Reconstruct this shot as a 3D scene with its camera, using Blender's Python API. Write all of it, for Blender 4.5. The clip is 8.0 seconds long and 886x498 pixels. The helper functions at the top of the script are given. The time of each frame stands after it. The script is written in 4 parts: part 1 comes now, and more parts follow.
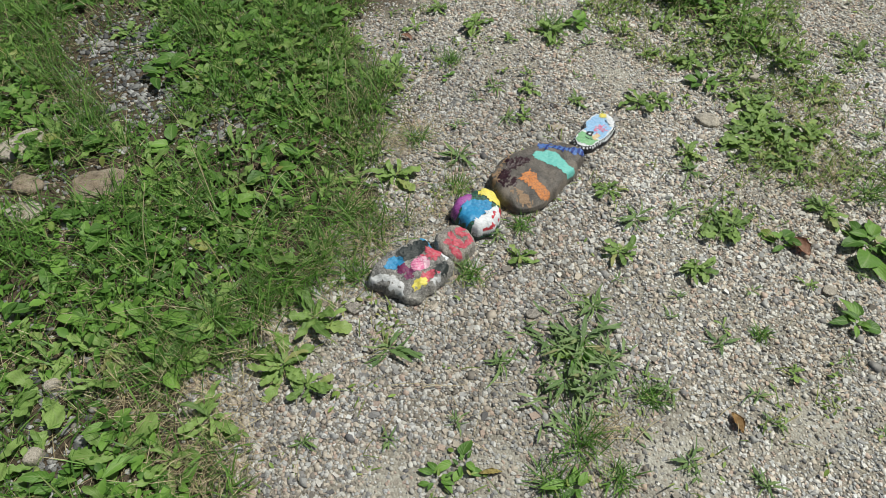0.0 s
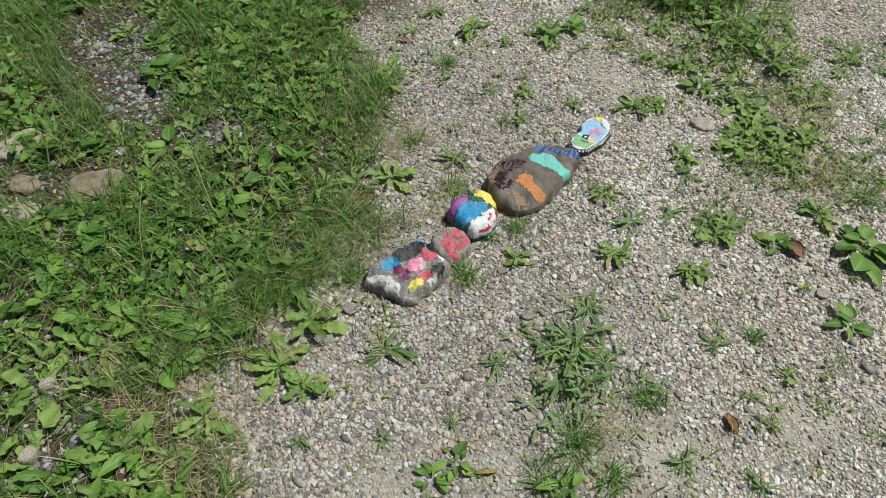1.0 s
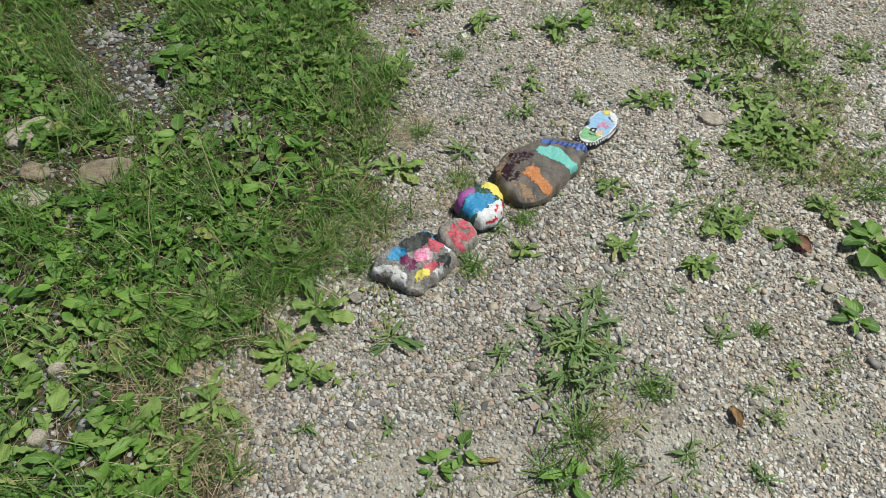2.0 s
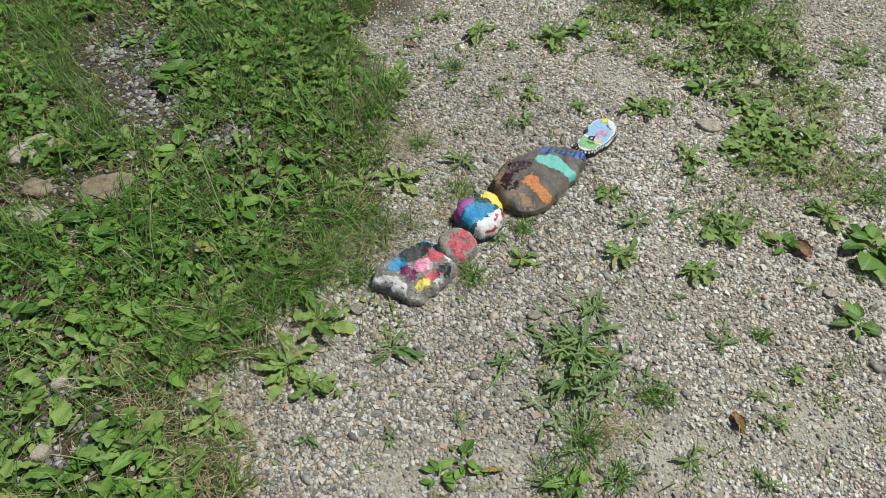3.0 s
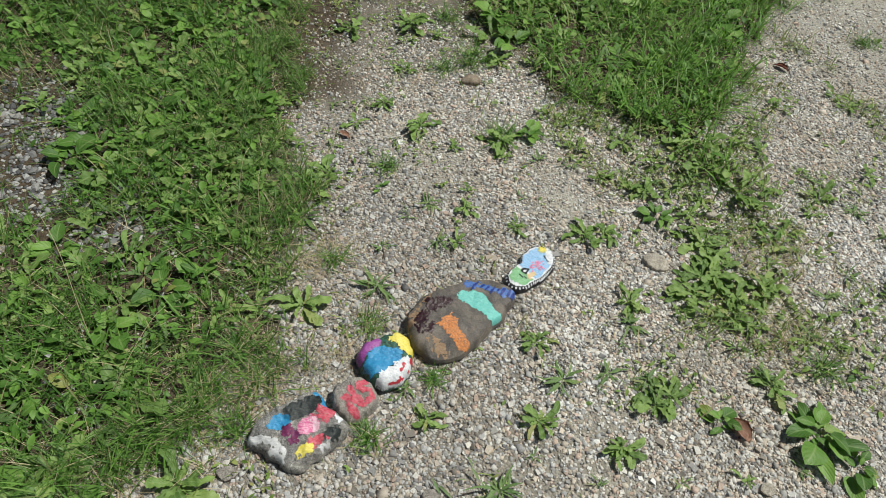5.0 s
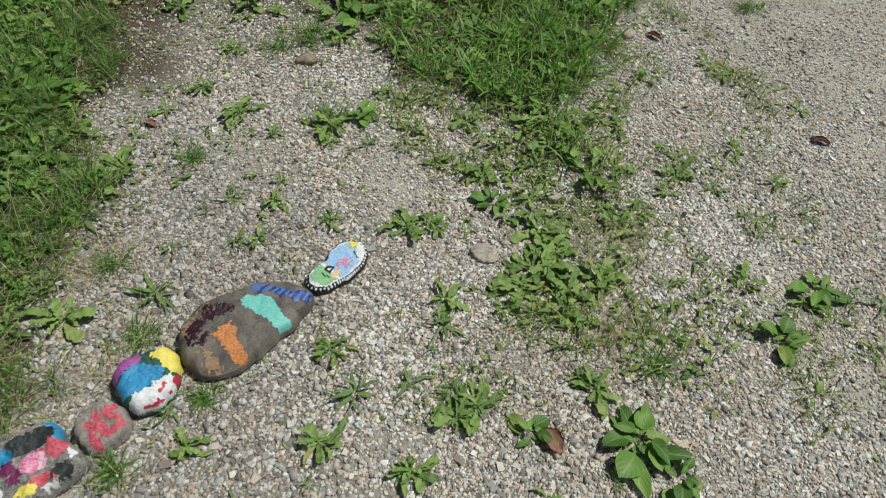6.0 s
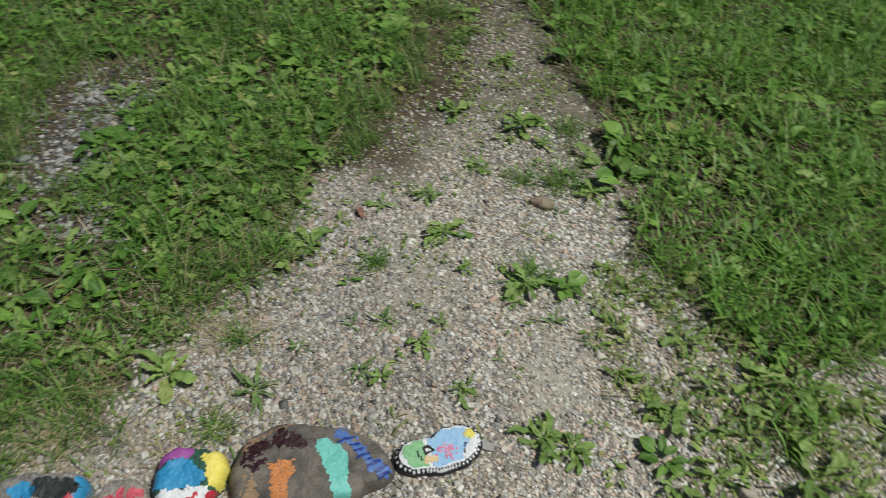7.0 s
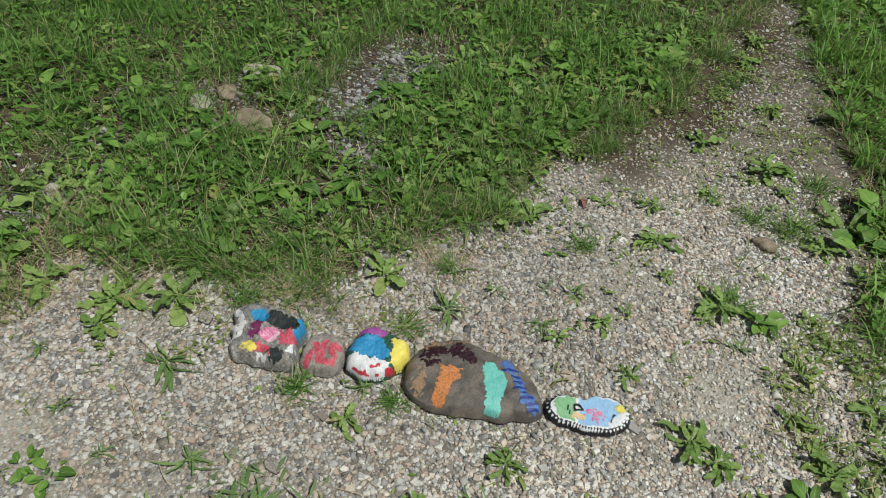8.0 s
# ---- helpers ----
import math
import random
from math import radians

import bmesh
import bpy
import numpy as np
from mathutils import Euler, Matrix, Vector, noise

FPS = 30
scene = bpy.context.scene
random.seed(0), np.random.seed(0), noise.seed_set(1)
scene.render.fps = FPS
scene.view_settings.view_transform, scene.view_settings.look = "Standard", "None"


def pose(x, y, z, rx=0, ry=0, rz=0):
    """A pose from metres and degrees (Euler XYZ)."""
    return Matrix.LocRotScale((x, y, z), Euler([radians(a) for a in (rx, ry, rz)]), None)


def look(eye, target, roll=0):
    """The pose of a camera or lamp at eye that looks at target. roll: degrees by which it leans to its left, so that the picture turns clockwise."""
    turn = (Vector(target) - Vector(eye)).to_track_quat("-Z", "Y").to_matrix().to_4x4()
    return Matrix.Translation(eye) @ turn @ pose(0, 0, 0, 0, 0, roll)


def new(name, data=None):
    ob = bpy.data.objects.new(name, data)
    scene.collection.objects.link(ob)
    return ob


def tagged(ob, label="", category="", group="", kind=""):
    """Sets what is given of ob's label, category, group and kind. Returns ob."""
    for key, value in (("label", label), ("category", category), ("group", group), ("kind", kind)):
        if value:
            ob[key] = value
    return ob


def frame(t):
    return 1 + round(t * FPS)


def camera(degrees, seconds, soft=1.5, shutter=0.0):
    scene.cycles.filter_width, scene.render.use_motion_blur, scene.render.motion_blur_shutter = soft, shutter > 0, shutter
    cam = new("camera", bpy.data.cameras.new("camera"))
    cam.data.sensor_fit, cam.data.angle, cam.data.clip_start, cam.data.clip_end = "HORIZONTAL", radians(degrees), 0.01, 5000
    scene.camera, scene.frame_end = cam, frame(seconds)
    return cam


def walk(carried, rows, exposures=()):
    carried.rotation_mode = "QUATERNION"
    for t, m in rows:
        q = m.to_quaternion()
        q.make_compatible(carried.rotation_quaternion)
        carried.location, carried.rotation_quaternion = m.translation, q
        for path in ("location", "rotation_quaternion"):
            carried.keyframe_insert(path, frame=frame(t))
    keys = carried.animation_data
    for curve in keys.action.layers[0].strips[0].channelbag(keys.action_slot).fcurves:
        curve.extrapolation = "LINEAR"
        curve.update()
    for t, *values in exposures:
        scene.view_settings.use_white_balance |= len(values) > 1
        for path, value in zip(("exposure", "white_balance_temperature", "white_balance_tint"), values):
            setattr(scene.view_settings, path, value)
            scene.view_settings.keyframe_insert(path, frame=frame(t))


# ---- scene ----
cam = camera(65.9, 8.0, soft=0.4, shutter=0.12)
# seconds, stops, kelvin, tint
EXPOSURES = [(0.0, -0.31, 6500, 3), (4.2, -0.3, 6500, 3), (5.5, -0.36, 6500, 3), (6.5, -0.53, 6500, 3), (7.5, -0.55, 6500, 3), (8.0, -0.46, 6500, 3)]
PATH = [
    (0, (0.179, 0.204, 1.411), (0.089, 1.436, -0.162), 1.3),
    (0.5, (0.183, 0.196, 1.411), (0.107, 1.456, -0.14), 3.0),
    (1, (0.181, 0.192, 1.41), (0.1, 1.437, -0.153), 1.9),
    (1.5, (0.176, 0.182, 1.404), (0.085, 1.411, -0.171), 2.4),
    (3, (0.19, 0.173, 1.409), (0.08, 1.431, -0.142), 0.7),
    (3.5, (0.156, 0.221, 1.424), (0.063, 1.462, -0.141), 4.7),
    (4, (0.141, 0.348, 1.463), (0.227, 1.626, -0.073), 10.7),
    (4.2, (0.121, 0.408, 1.464), (0.292, 1.684, -0.066), 13.8),
    (5.3, (0.468, 0.621, 1.441), (0.356, 1.951, -0.048), 6.6),
    (5.5, (0.582, 0.642, 1.42), (0.52, 2.005, -0.042), 9.3),
    (6, (0.752, 0.776, 1.347), (0.762, 2.054, -0.191), 7.4),
    (6.5, (0.84, 1.062, 1.35), (0.65, 2.367, -0.154), 11.6),
    (6.7, (0.854, 1.12, 1.343), (0.514, 2.446, -0.115), 9.5),
    (7, (0.872, 1.18, 1.293), (0.084, 2.362, -0.115), 5.8),
    (7.5, (0.994, 1.171, 1.247), (-0.234, 1.893, -0.157), 0.7),
    (8, (1.08, 1.036, 1.276), (-0.178, 1.786, -0.087), 5.6),
]
walk(cam, [(t, look(eye, target, roll)) for t, eye, target, roll in PATH], EXPOSURES)

# ---- world, sun and exposure ----
SUN_ELEV, SUN_AZ = 63.0, 70.0          # degrees above the ground; compass bearing from +y towards +x
world = bpy.data.worlds.new("sky")
scene.world = world
world.use_nodes = True
wn, wl = world.node_tree.nodes, world.node_tree.links
sky = wn.new("ShaderNodeTexSky")
sky.sky_type = 'NISHITA'
sky.sun_disc = False
sky.sun_elevation = radians(SUN_ELEV)
sky.sun_rotation = radians(SUN_AZ)
sky.air_density, sky.dust_density = 1.0, 3.0
wl.new(sky.outputs[0], wn["Background"].inputs[0])
wn["Background"].inputs[1].default_value = 0.044

sun_data = bpy.data.lights.new("sun", 'SUN')
sun_data.energy, sun_data.angle, sun_data.color = 5.0, radians(2.5), (1.0, 0.965, 0.9)
sun = new("sun", sun_data)
e, a = radians(SUN_ELEV), radians(SUN_AZ)
sun.matrix_world = look((4 * math.cos(e) * math.sin(a), 4 * math.cos(e) * math.cos(a), 4 * math.sin(e)), (0, 0, 0))

# ---- materials ----


class Mat:
    """A small wrapper for building a node material."""

    def __init__(self, name, rough=0.8, spec=0.4):
        self.m = bpy.data.materials.new(name)
        self.m.use_nodes = True
        self.n, self.l = self.m.node_tree.nodes, self.m.node_tree.links
        self.b = self.n["Principled BSDF"]
        self.b.inputs["Roughness"].default_value = rough
        self.b.inputs["Specular IOR Level"].default_value = spec
        self.coord = self.n.new("ShaderNodeTexCoord").outputs["Object"]

    def noise(self, scale, detail=4.0, rough=0.55, distort=0.0, vec=None):
        t = self.n.new("ShaderNodeTexNoise")
        t.inputs["Scale"].default_value, t.inputs["Detail"].default_value = scale, detail
        t.inputs["Roughness"].default_value, t.inputs["Distortion"].default_value = rough, distort
        self.l.new(vec or self.coord, t.inputs["Vector"])
        return t.outputs["Fac"]

    def voronoi(self, scale, feature='F1', out="Distance", vec=None):
        t = self.n.new("ShaderNodeTexVoronoi")
        t.feature = feature
        t.inputs["Scale"].default_value = scale
        self.l.new(vec or self.coord, t.inputs["Vector"])
        return t.outputs[out]

    def ramp(self, fac, *stops, constant=False):
        r = self.n.new("ShaderNodeValToRGB")
        cr = r.color_ramp
        if constant:
            cr.interpolation = 'CONSTANT'
        while len(cr.elements) < len(stops):
            cr.elements.new(0.5)
        for el, (p, c) in zip(cr.elements, stops):
            el.position = p
            el.color = (*c, 1) if len(c) == 3 else c
        self.l.new(fac, r.inputs[0])
        return r.outputs[0]

    def mix(self, fac, a, b, kind='MIX'):
        x = self.n.new("ShaderNodeMix")
        x.data_type, x.blend_type = 'RGBA', kind
        for sock, v in ((x.inputs[0], fac), (x.inputs[6], a), (x.inputs[7], b)):
            if isinstance(v, (int, float)):
                sock.default_value = v
            elif isinstance(v, tuple):
                sock.default_value = (*v, 1)
            else:
                self.l.new(v, sock)
        return x.outputs[2]

    def math(self, op, a, b=0.0):
        x = self.n.new("ShaderNodeMath")
        x.operation = op
        for sock, v in ((x.inputs[0], a), (x.inputs[1], b)):
            if isinstance(v, (int, float)):
                sock.default_value = v
            else:
                self.l.new(v, sock)
        return x.outputs[0]

    def bump(self, height, strength=0.5, dist=0.002):
        x = self.n.new("ShaderNodeBump")
        x.inputs["Strength"].default_value, x.inputs["Distance"].default_value = strength, dist
        self.l.new(height, x.inputs["Height"])
        self.l.new(x.outputs[0], self.b.inputs["Normal"])

    def color(self, c):
        self.l.new(c, self.b.inputs["Base Color"])

    def attr(self, name):
        x = self.n.new("ShaderNodeAttribute")
        x.attribute_name = name
        return x.outputs["Fac"]

    def island(self):
        return self.n.new("ShaderNodeNewGeometry").outputs["Random Per Island"]

    def obj_random(self):
        return self.n.new("ShaderNodeObjectInfo").outputs["Random"]


def ground_material():
    m = Mat("soil_and_fine_gravel", 0.95, 0.2)
    cell = m.voronoi(150.0, out="Color")
    sep = m.n.new("ShaderNodeSeparateColor")
    m.l.new(cell, sep.inputs[0])
    grit = m.ramp(sep.outputs[0], (0.0, (0.17, 0.15, 0.125)), (0.4, (0.33, 0.31, 0.27)), (0.75, (0.45, 0.435, 0.39)), (1.0, (0.62, 0.61, 0.57)))
    dust = m.ramp(m.noise(7.0, 6), (0.3, (0.31, 0.28, 0.235)), (0.7, (0.52, 0.5, 0.445)))
    # darker brown ground, left to show between the pebbles outside the dusty places
    gap_soil = m.ramp(m.noise(30.0, 5), (0.3, (0.11, 0.095, 0.075)), (0.7, (0.24, 0.21, 0.17)))
    worn = m.mix(m.ramp(m.noise(23.0, 5), (0.35, (0.2,) * 3), (0.7, (0.75,) * 3)), dust, grit)
    gravel = m.mix(m.attr("dust"), m.mix(0.3, gap_soil, grit), worn)
    dirt = m.ramp(m.noise(40.0, 7, 0.65), (0.25, (0.035, 0.027, 0.019)), (0.6, (0.1, 0.077, 0.055)), (0.85, (0.21, 0.165, 0.115)))
    far = m.ramp(m.noise(3.0, 8, 0.7), (0.3, (0.05, 0.085, 0.025)), (0.7, (0.09, 0.14, 0.045)))
    c = m.mix(m.attr("soil"), gravel, dirt)
    m.color(m.mix(m.attr("turf"), c, far))
    h = m.math('ADD', m.math('MULTIPLY', m.voronoi(150.0), -1.0), m.math('MULTIPLY', m.noise(400.0, 3), 0.5))
    m.bump(h, 0.9, 0.004)
    return m.m


def pebble_material(name="mixed_pebbles", tone=(1.0, 1.01, 1.07)):
    m = Mat(name, 0.82, 0.3)
    base = m.ramp(m.island(), (0.0, (0.24, 0.215, 0.185)), (0.11, (0.43, 0.37, 0.305)), (0.22, (0.34, 0.335, 0.32)), (0.33, (0.52, 0.455, 0.375)),
                  (0.44, (0.44, 0.435, 0.42)), (0.54, (0.27, 0.26, 0.25)), (0.62, (0.54, 0.52, 0.48)), (0.70, (0.46, 0.355, 0.29)),
                  (0.78, (0.58, 0.55, 0.5)), (0.90, (0.63, 0.62, 0.59)), (0.95, (0.155, 0.15, 0.15)), constant=True)
    speck = m.ramp(m.noise(420.0, 4, 0.65), (0.3, (0.72,) * 3), (0.7, (1.12,) * 3))
    patch = m.ramp(m.noise(2.2, 4), (0.3, (0.86, 0.84, 0.79)), (0.7, (1.06, 1.07, 1.08)))
    m.color(m.mix(1.0, m.mix(1.0, m.mix(1.0, base, speck, 'MULTIPLY'), patch, 'MULTIPLY'), tone, 'MULTIPLY'))
    m.bump(m.noise(900.0, 3), 0.35, 0.001)
    return m.m


def dark_pebble_material():
    m = Mat("dark_grey_pebbles", 0.8, 0.3)
    base = m.ramp(m.island(), (0.0, (0.1, 0.1, 0.105)), (0.3, (0.2, 0.2, 0.2)), (0.6, (0.3, 0.295, 0.29)), (0.85, (0.42, 0.42, 0.42)), constant=True)
    m.color(m.mix(1.0, base, m.ramp(m.noise(420.0, 4), (0.3, (0.7,) * 3), (0.7, (1.1,) * 3)), 'MULTIPLY'))
    m.bump(m.noise(900.0, 3), 0.35, 0.001)
    return m.m


def leaf_material(name, dark, mid, light, dry, islands=False, rough=0.5, trans=0.27, dry_from=0.93):
    """Leaf skin: colour by plant or leaf, pale midrib and side veins, blotches, some light let through."""
    m = Mat(name, rough, 0.35)
    dark, mid, light, dry = ((r, g, b * 1.13) for r, g, b in (dark, mid, light, dry))
    rnd = m.island() if islands else m.obj_random()
    base = m.ramp(rnd, (0.0, dark), (0.45, mid), (0.85, light), (dry_from, light), (1.0, dry))
    base = m.mix(1.0, base, m.ramp(m.noise(60.0, 5), (0.3, (0.78, 0.8, 0.75)), (0.7, (1.15, 1.12, 1.05))), 'MULTIPLY')
    if not islands:
        uv = m.n.new("ShaderNodeUVMap").outputs[0]
        sep = m.n.new("ShaderNodeSeparateXYZ")
        m.l.new(uv, sep.inputs[0])
        off = m.math('ABSOLUTE', m.math('SUBTRACT', sep.outputs[0], 0.5))
        rib = m.ramp(off, (0.0, (1, 1, 1)), (0.07, (0, 0, 0)))
        wave = m.math('SINE', m.math('ADD', m.math('MULTIPLY', sep.outputs[1], 46.0), m.math('MULTIPLY', off, -30.0)))
        vein = m.ramp(wave, (0.86, (0, 0, 0)), (1.0, (0.2,) * 3))
        pale = m.mix(0.55, base, (0.32, 0.42, 0.17))
        base = m.mix(rib, m.mix(vein, base, pale), pale)
        m.bump(wave, 0.25, 0.0008)
    m.color(base)
    t = m.n.new("ShaderNodeBsdfTranslucent")
    m.l.new(m.mix(0.5, base, (0.2, 0.33, 0.04)), t.inputs[0])
    s = m.n.new("ShaderNodeMixShader")
    s.inputs[0].default_value = trans
    m.l.new(m.b.outputs[0], s.inputs[1])
    m.l.new(t.outputs[0], s.inputs[2])
    m.l.new(s.outputs[0], m.n["Material Output"].inputs[0])
    return m.m


def rock_material(name, a, b, c, scale=30.0, rough=0.85, relief=0.9, speck=(0.65, 1.25), fleck=0.6):
    m = Mat(name, rough, 0.35)
    base = m.ramp(m.noise(scale, 7, 0.65, 0.4), (0.28, a), (0.5, b), (0.75, c))
    grain = m.ramp(m.noise(330.0, 6, 0.75), (0.36, (speck[0],) * 3), (0.64, (speck[1],) * 3))
    scuff = m.ramp(m.noise(scale * 2.3, 8, 0.75, 1.0), (0.58, (0, 0, 0)), (0.72, (0.55,) * 3))
    col = m.mix(scuff, m.mix(1.0, base, grain, 'MULTIPLY'), c)
    pits = m.ramp(m.noise(120.0, 5, 0.7, 0.6), (0.34, (0.38,) * 3), (0.47, (1.0,) * 3), (0.58, (1.0,) * 3), (0.7, (1.6,) * 3))
    blotch = m.ramp(m.noise(9.0, 5, 0.6, 0.5), (0.35, (0.8, 0.8, 0.83)), (0.65, (1.16, 1.13, 1.08)))
    m.color(m.mix(1.0, m.mix(fleck, col, m.mix(1.0, col, pits, 'MULTIPLY')), blotch, 'MULTIPLY'))
    m.bump(m.noise(150.0, 8, 0.75), relief, 0.004)
    return m.m


def paint_material(name, col, other=None, rough=0.5, streak=0.5, worn=None, thin=0.6):
    """Brushed craft paint: streaks of a second tone, and thin places where the stone shows."""
    m = Mat(name, rough, 0.45)
    other = other or tuple(v * 0.6 for v in col)
    stretch = m.n.new("ShaderNodeMapping")
    stretch.inputs["Rotation"].default_value = (0, 0, 0.7)
    stretch.inputs["Scale"].default_value = (1.0, 3.2, 1.0)
    m.l.new(m.coord, stretch.inputs[0])
    n1 = m.noise(110.0, 5, 0.65, 0.6, stretch.outputs[0])
    c = m.mix(m.ramp(n1, (0.38, (streak,) * 3), (0.6, (0, 0, 0))), col, other)
    if worn:
        c = m.mix(m.ramp(m.noise(260.0, 5, 0.7), (thin, (0, 0, 0)), (thin + 0.08, (0.85,) * 3)), c, worn)
    m.color(c)
    m.bump(m.math('ADD', n1, m.math('MULTIPLY', m.noise(500.0, 3), 0.5)), 0.6, 0.002)
    return m.m


def plain_material(name, c1, c2, scale=60.0, rough=0.8):
    m = Mat(name, rough, 0.3)
    m.color(m.ramp(m.noise(scale, 5, 0.65), (0.3, c1), (0.7, c2)))
    m.bump(m.noise(scale * 6, 4), 0.4, 0.001)
    return m.m


def straw_material():
    m = Mat("dry_straw", 0.75, 0.3)
    m.color(m.ramp(m.island(), (0.0, (0.28, 0.22, 0.13)), (0.4, (0.42, 0.35, 0.21)), (0.75, (0.55, 0.48, 0.32)), (1.0, (0.22, 0.16, 0.1))))
    return m.m


GROUND, PEBBLES, PALE_PEBBLES, DARK_PEBBLES, STRAW = ground_material(), pebble_material(), pebble_material("pale_crushed_gravel", (1.22, 1.23, 1.28)), dark_pebble_material(), straw_material()
PLANTAIN = leaf_material("plantain_leaf", (0.065, 0.155, 0.028), (0.125, 0.26, 0.044), (0.21, 0.38, 0.07), (0.29, 0.3, 0.08))
DANDELION = leaf_material("dandelion_leaf", (0.115, 0.205, 0.048), (0.195, 0.315, 0.075), (0.285, 0.42, 0.115), (0.34, 0.34, 0.12))
NARROW = leaf_material("narrow_weed_leaf", (0.1, 0.185, 0.06), (0.16, 0.265, 0.085), (0.23, 0.34, 0.115), (0.31, 0.3, 0.13))
GRASS = leaf_material("grass_blade", (0.05, 0.125, 0.02), (0.092, 0.205, 0.032), (0.16, 0.31, 0.055), (0.34, 0.31, 0.15), True, 0.5, 0.24, 0.9)
LUSH_GRASS = leaf_material("lush_grass_blade", (0.075, 0.175, 0.025), (0.125, 0.28, 0.04), (0.2, 0.39, 0.065), (0.34, 0.34, 0.15), True, 0.5, 0.26, 0.93)
YOUNG_LEAF = leaf_material("pale_seedling_leaf", (0.12, 0.2, 0.04), (0.185, 0.29, 0.06), (0.27, 0.38, 0.09), (0.36, 0.34, 0.13), True, 0.5, 0.25, 0.88)
RIM_GRASS = leaf_material("thatchy_grass_blade", (0.06, 0.115, 0.03), (0.115, 0.19, 0.05), (0.2, 0.25, 0.09), (0.38, 0.33, 0.19), True, 0.6, 0.22, 0.74)
PALE_GRASS = leaf_material("pale_grass_blade", (0.12, 0.19, 0.035), (0.2, 0.28, 0.06), (0.3, 0.36, 0.1), (0.42, 0.37, 0.19), True, 0.5, 0.24, 0.75)
MAT_LEAF = leaf_material("knotweed_leaf", (0.11, 0.185, 0.065), (0.175, 0.265, 0.095), (0.24, 0.34, 0.13), (0.3, 0.3, 0.14), True, 0.55, 0.2, 0.95)
SMALL_LEAF = leaf_material("small_weed_leaf", (0.06, 0.14, 0.024), (0.105, 0.23, 0.036), (0.18, 0.34, 0.058), (0.26, 0.28, 0.08), True, 0.5, 0.25, 0.95)

# ---- ground plan ----


def vnoise(x, y, cell, seed=0):
    """Smooth value noise, 0 to 1, over arrays."""
    x, y = np.asarray(x, float) / cell + 517.3 * seed, np.asarray(y, float) / cell - 291.7 * seed
    i, j = np.floor(x).astype(np.int64), np.floor(y).astype(np.int64)
    f, g = x - i, y - j
    f, g = f * f * (3 - 2 * f), g * g * (3 - 2 * g)

    def corner(p, q):
        h = (p * 374761393 + q * 668265263 + seed * 1442695041) & 0xFFFFFFFF
        h = ((h ^ (h >> 13)) * 1274126177) & 0xFFFFFFFF
        return ((h ^ (h >> 16)) & 0xFFFF) / 65535.0

    return (corner(i, j) * (1 - f) + corner(i + 1, j) * f) * (1 - g) + (corner(i, j + 1) * (1 - f) + corner(i + 1, j + 1) * f) * g


def smooth(a, b, v):
    t = np.clip((v - a) / (b - a), 0, 1)
    return t * t * (3 - 2 * t)


def blob(x, y, cx, cy, r):
    return np.exp(-((x - cx) ** 2 + (y - cy) ** 2) / (r * r))


# edge of the left verge and both edges of the right verge, by distance y
L_Y = (0.2, 0.63, 0.72, 0.83, 0.93, 1.05, 1.22, 1.41, 1.66, 1.83, 2.08, 2.22, 2.40, 2.74, 2.98, 3.46, 3.98, 4.3, 6.0)
L_X = (-0.30, -0.30, -0.34, -0.44, -0.36, -0.33, -0.14, -0.06, -0.08, -0.13, -0.24, -0.28, -0.29, -0.38, -0.49, -0.74, -0.98, -0.95, -0.9)
R_Y = (2.2, 2.35, 2.43, 2.49, 2.58, 2.68, 2.85, 3.08, 3.30, 3.56, 3.9, 4.08, 4.3, 6.0)
R_X0 = (1.06, 0.98, 0.90, 0.80, 0.66, 0.52, 0.37, 0.20, -0.04, -0.33, -0.68, -0.96, -1.2, -3.0)
R1_Y = (2.2, 2.54, 2.8, 2.95, 3.28, 3.65, 4.17, 4.69, 6.0)
R_X1 = (1.14, 1.12, 1.14, 1.22, 1.45, 1.58, 1.95, 2.28, 3.2)


def left_verge(x, y, whole=False):
    d = np.interp(y, L_Y, L_X) - x + 0.16 * (vnoise(x, y, 0.16, 3) - 0.5) + 0.1 * (vnoise(x, y, 0.05, 4) - 0.5)
    m = smooth(-0.05, 0.07, d)
    if whole:
        return m
    bare = blob(x, y, -1.06, 2.07, 0.19) + blob(x, y, -0.88, 1.80, 0.13) + 0.8 * blob(x, y, -0.63, 1.70, 0.09) + 0.65 * blob(x, y, -1.03, 1.40, 0.14) + 0.9 * blob(x, y, -0.865, 1.43, 0.085)
    bare += 0.8 * blob(x, y, -0.74, 0.82, 0.09) + 0.55 * blob(x, y, -0.68, 0.68, 0.14) + 0.5 * blob(x, y, -0.45, 1.62, 0.07) + 0.35 * smooth(0.62, 0.8, vnoise(x, y, 0.21, 27))
    return m * np.clip(1 - bare, 0, 1)


def right_verge(x, y):
    d = np.minimum(x - np.interp(y, R_Y, R_X0), np.interp(y, R1_Y, R_X1) - x)
    d = d + 0.2 * (vnoise(x, y, 0.17, 5) - 0.5) + 0.1 * (vnoise(x, y, 0.05, 6) - 0.5)
    return smooth(-0.05, 0.07, d) * smooth(2.15, 2.35, y)


def left_deep(x, y):
    return left_verge(x + 0.12, y) * left_verge(x, y)


def verge_rim(x, y):
    """The thatchy rim of both verges."""
    g = np.clip(left_verge(x, y) + right_verge(x, y), 0, 1)
    return np.clip(g * (1.15 - left_verge(x + 0.16, y) - right_verge(x - 0.1, y) * (y > 2.2)), 0, 1) + 0.25 * g * (1 - g)


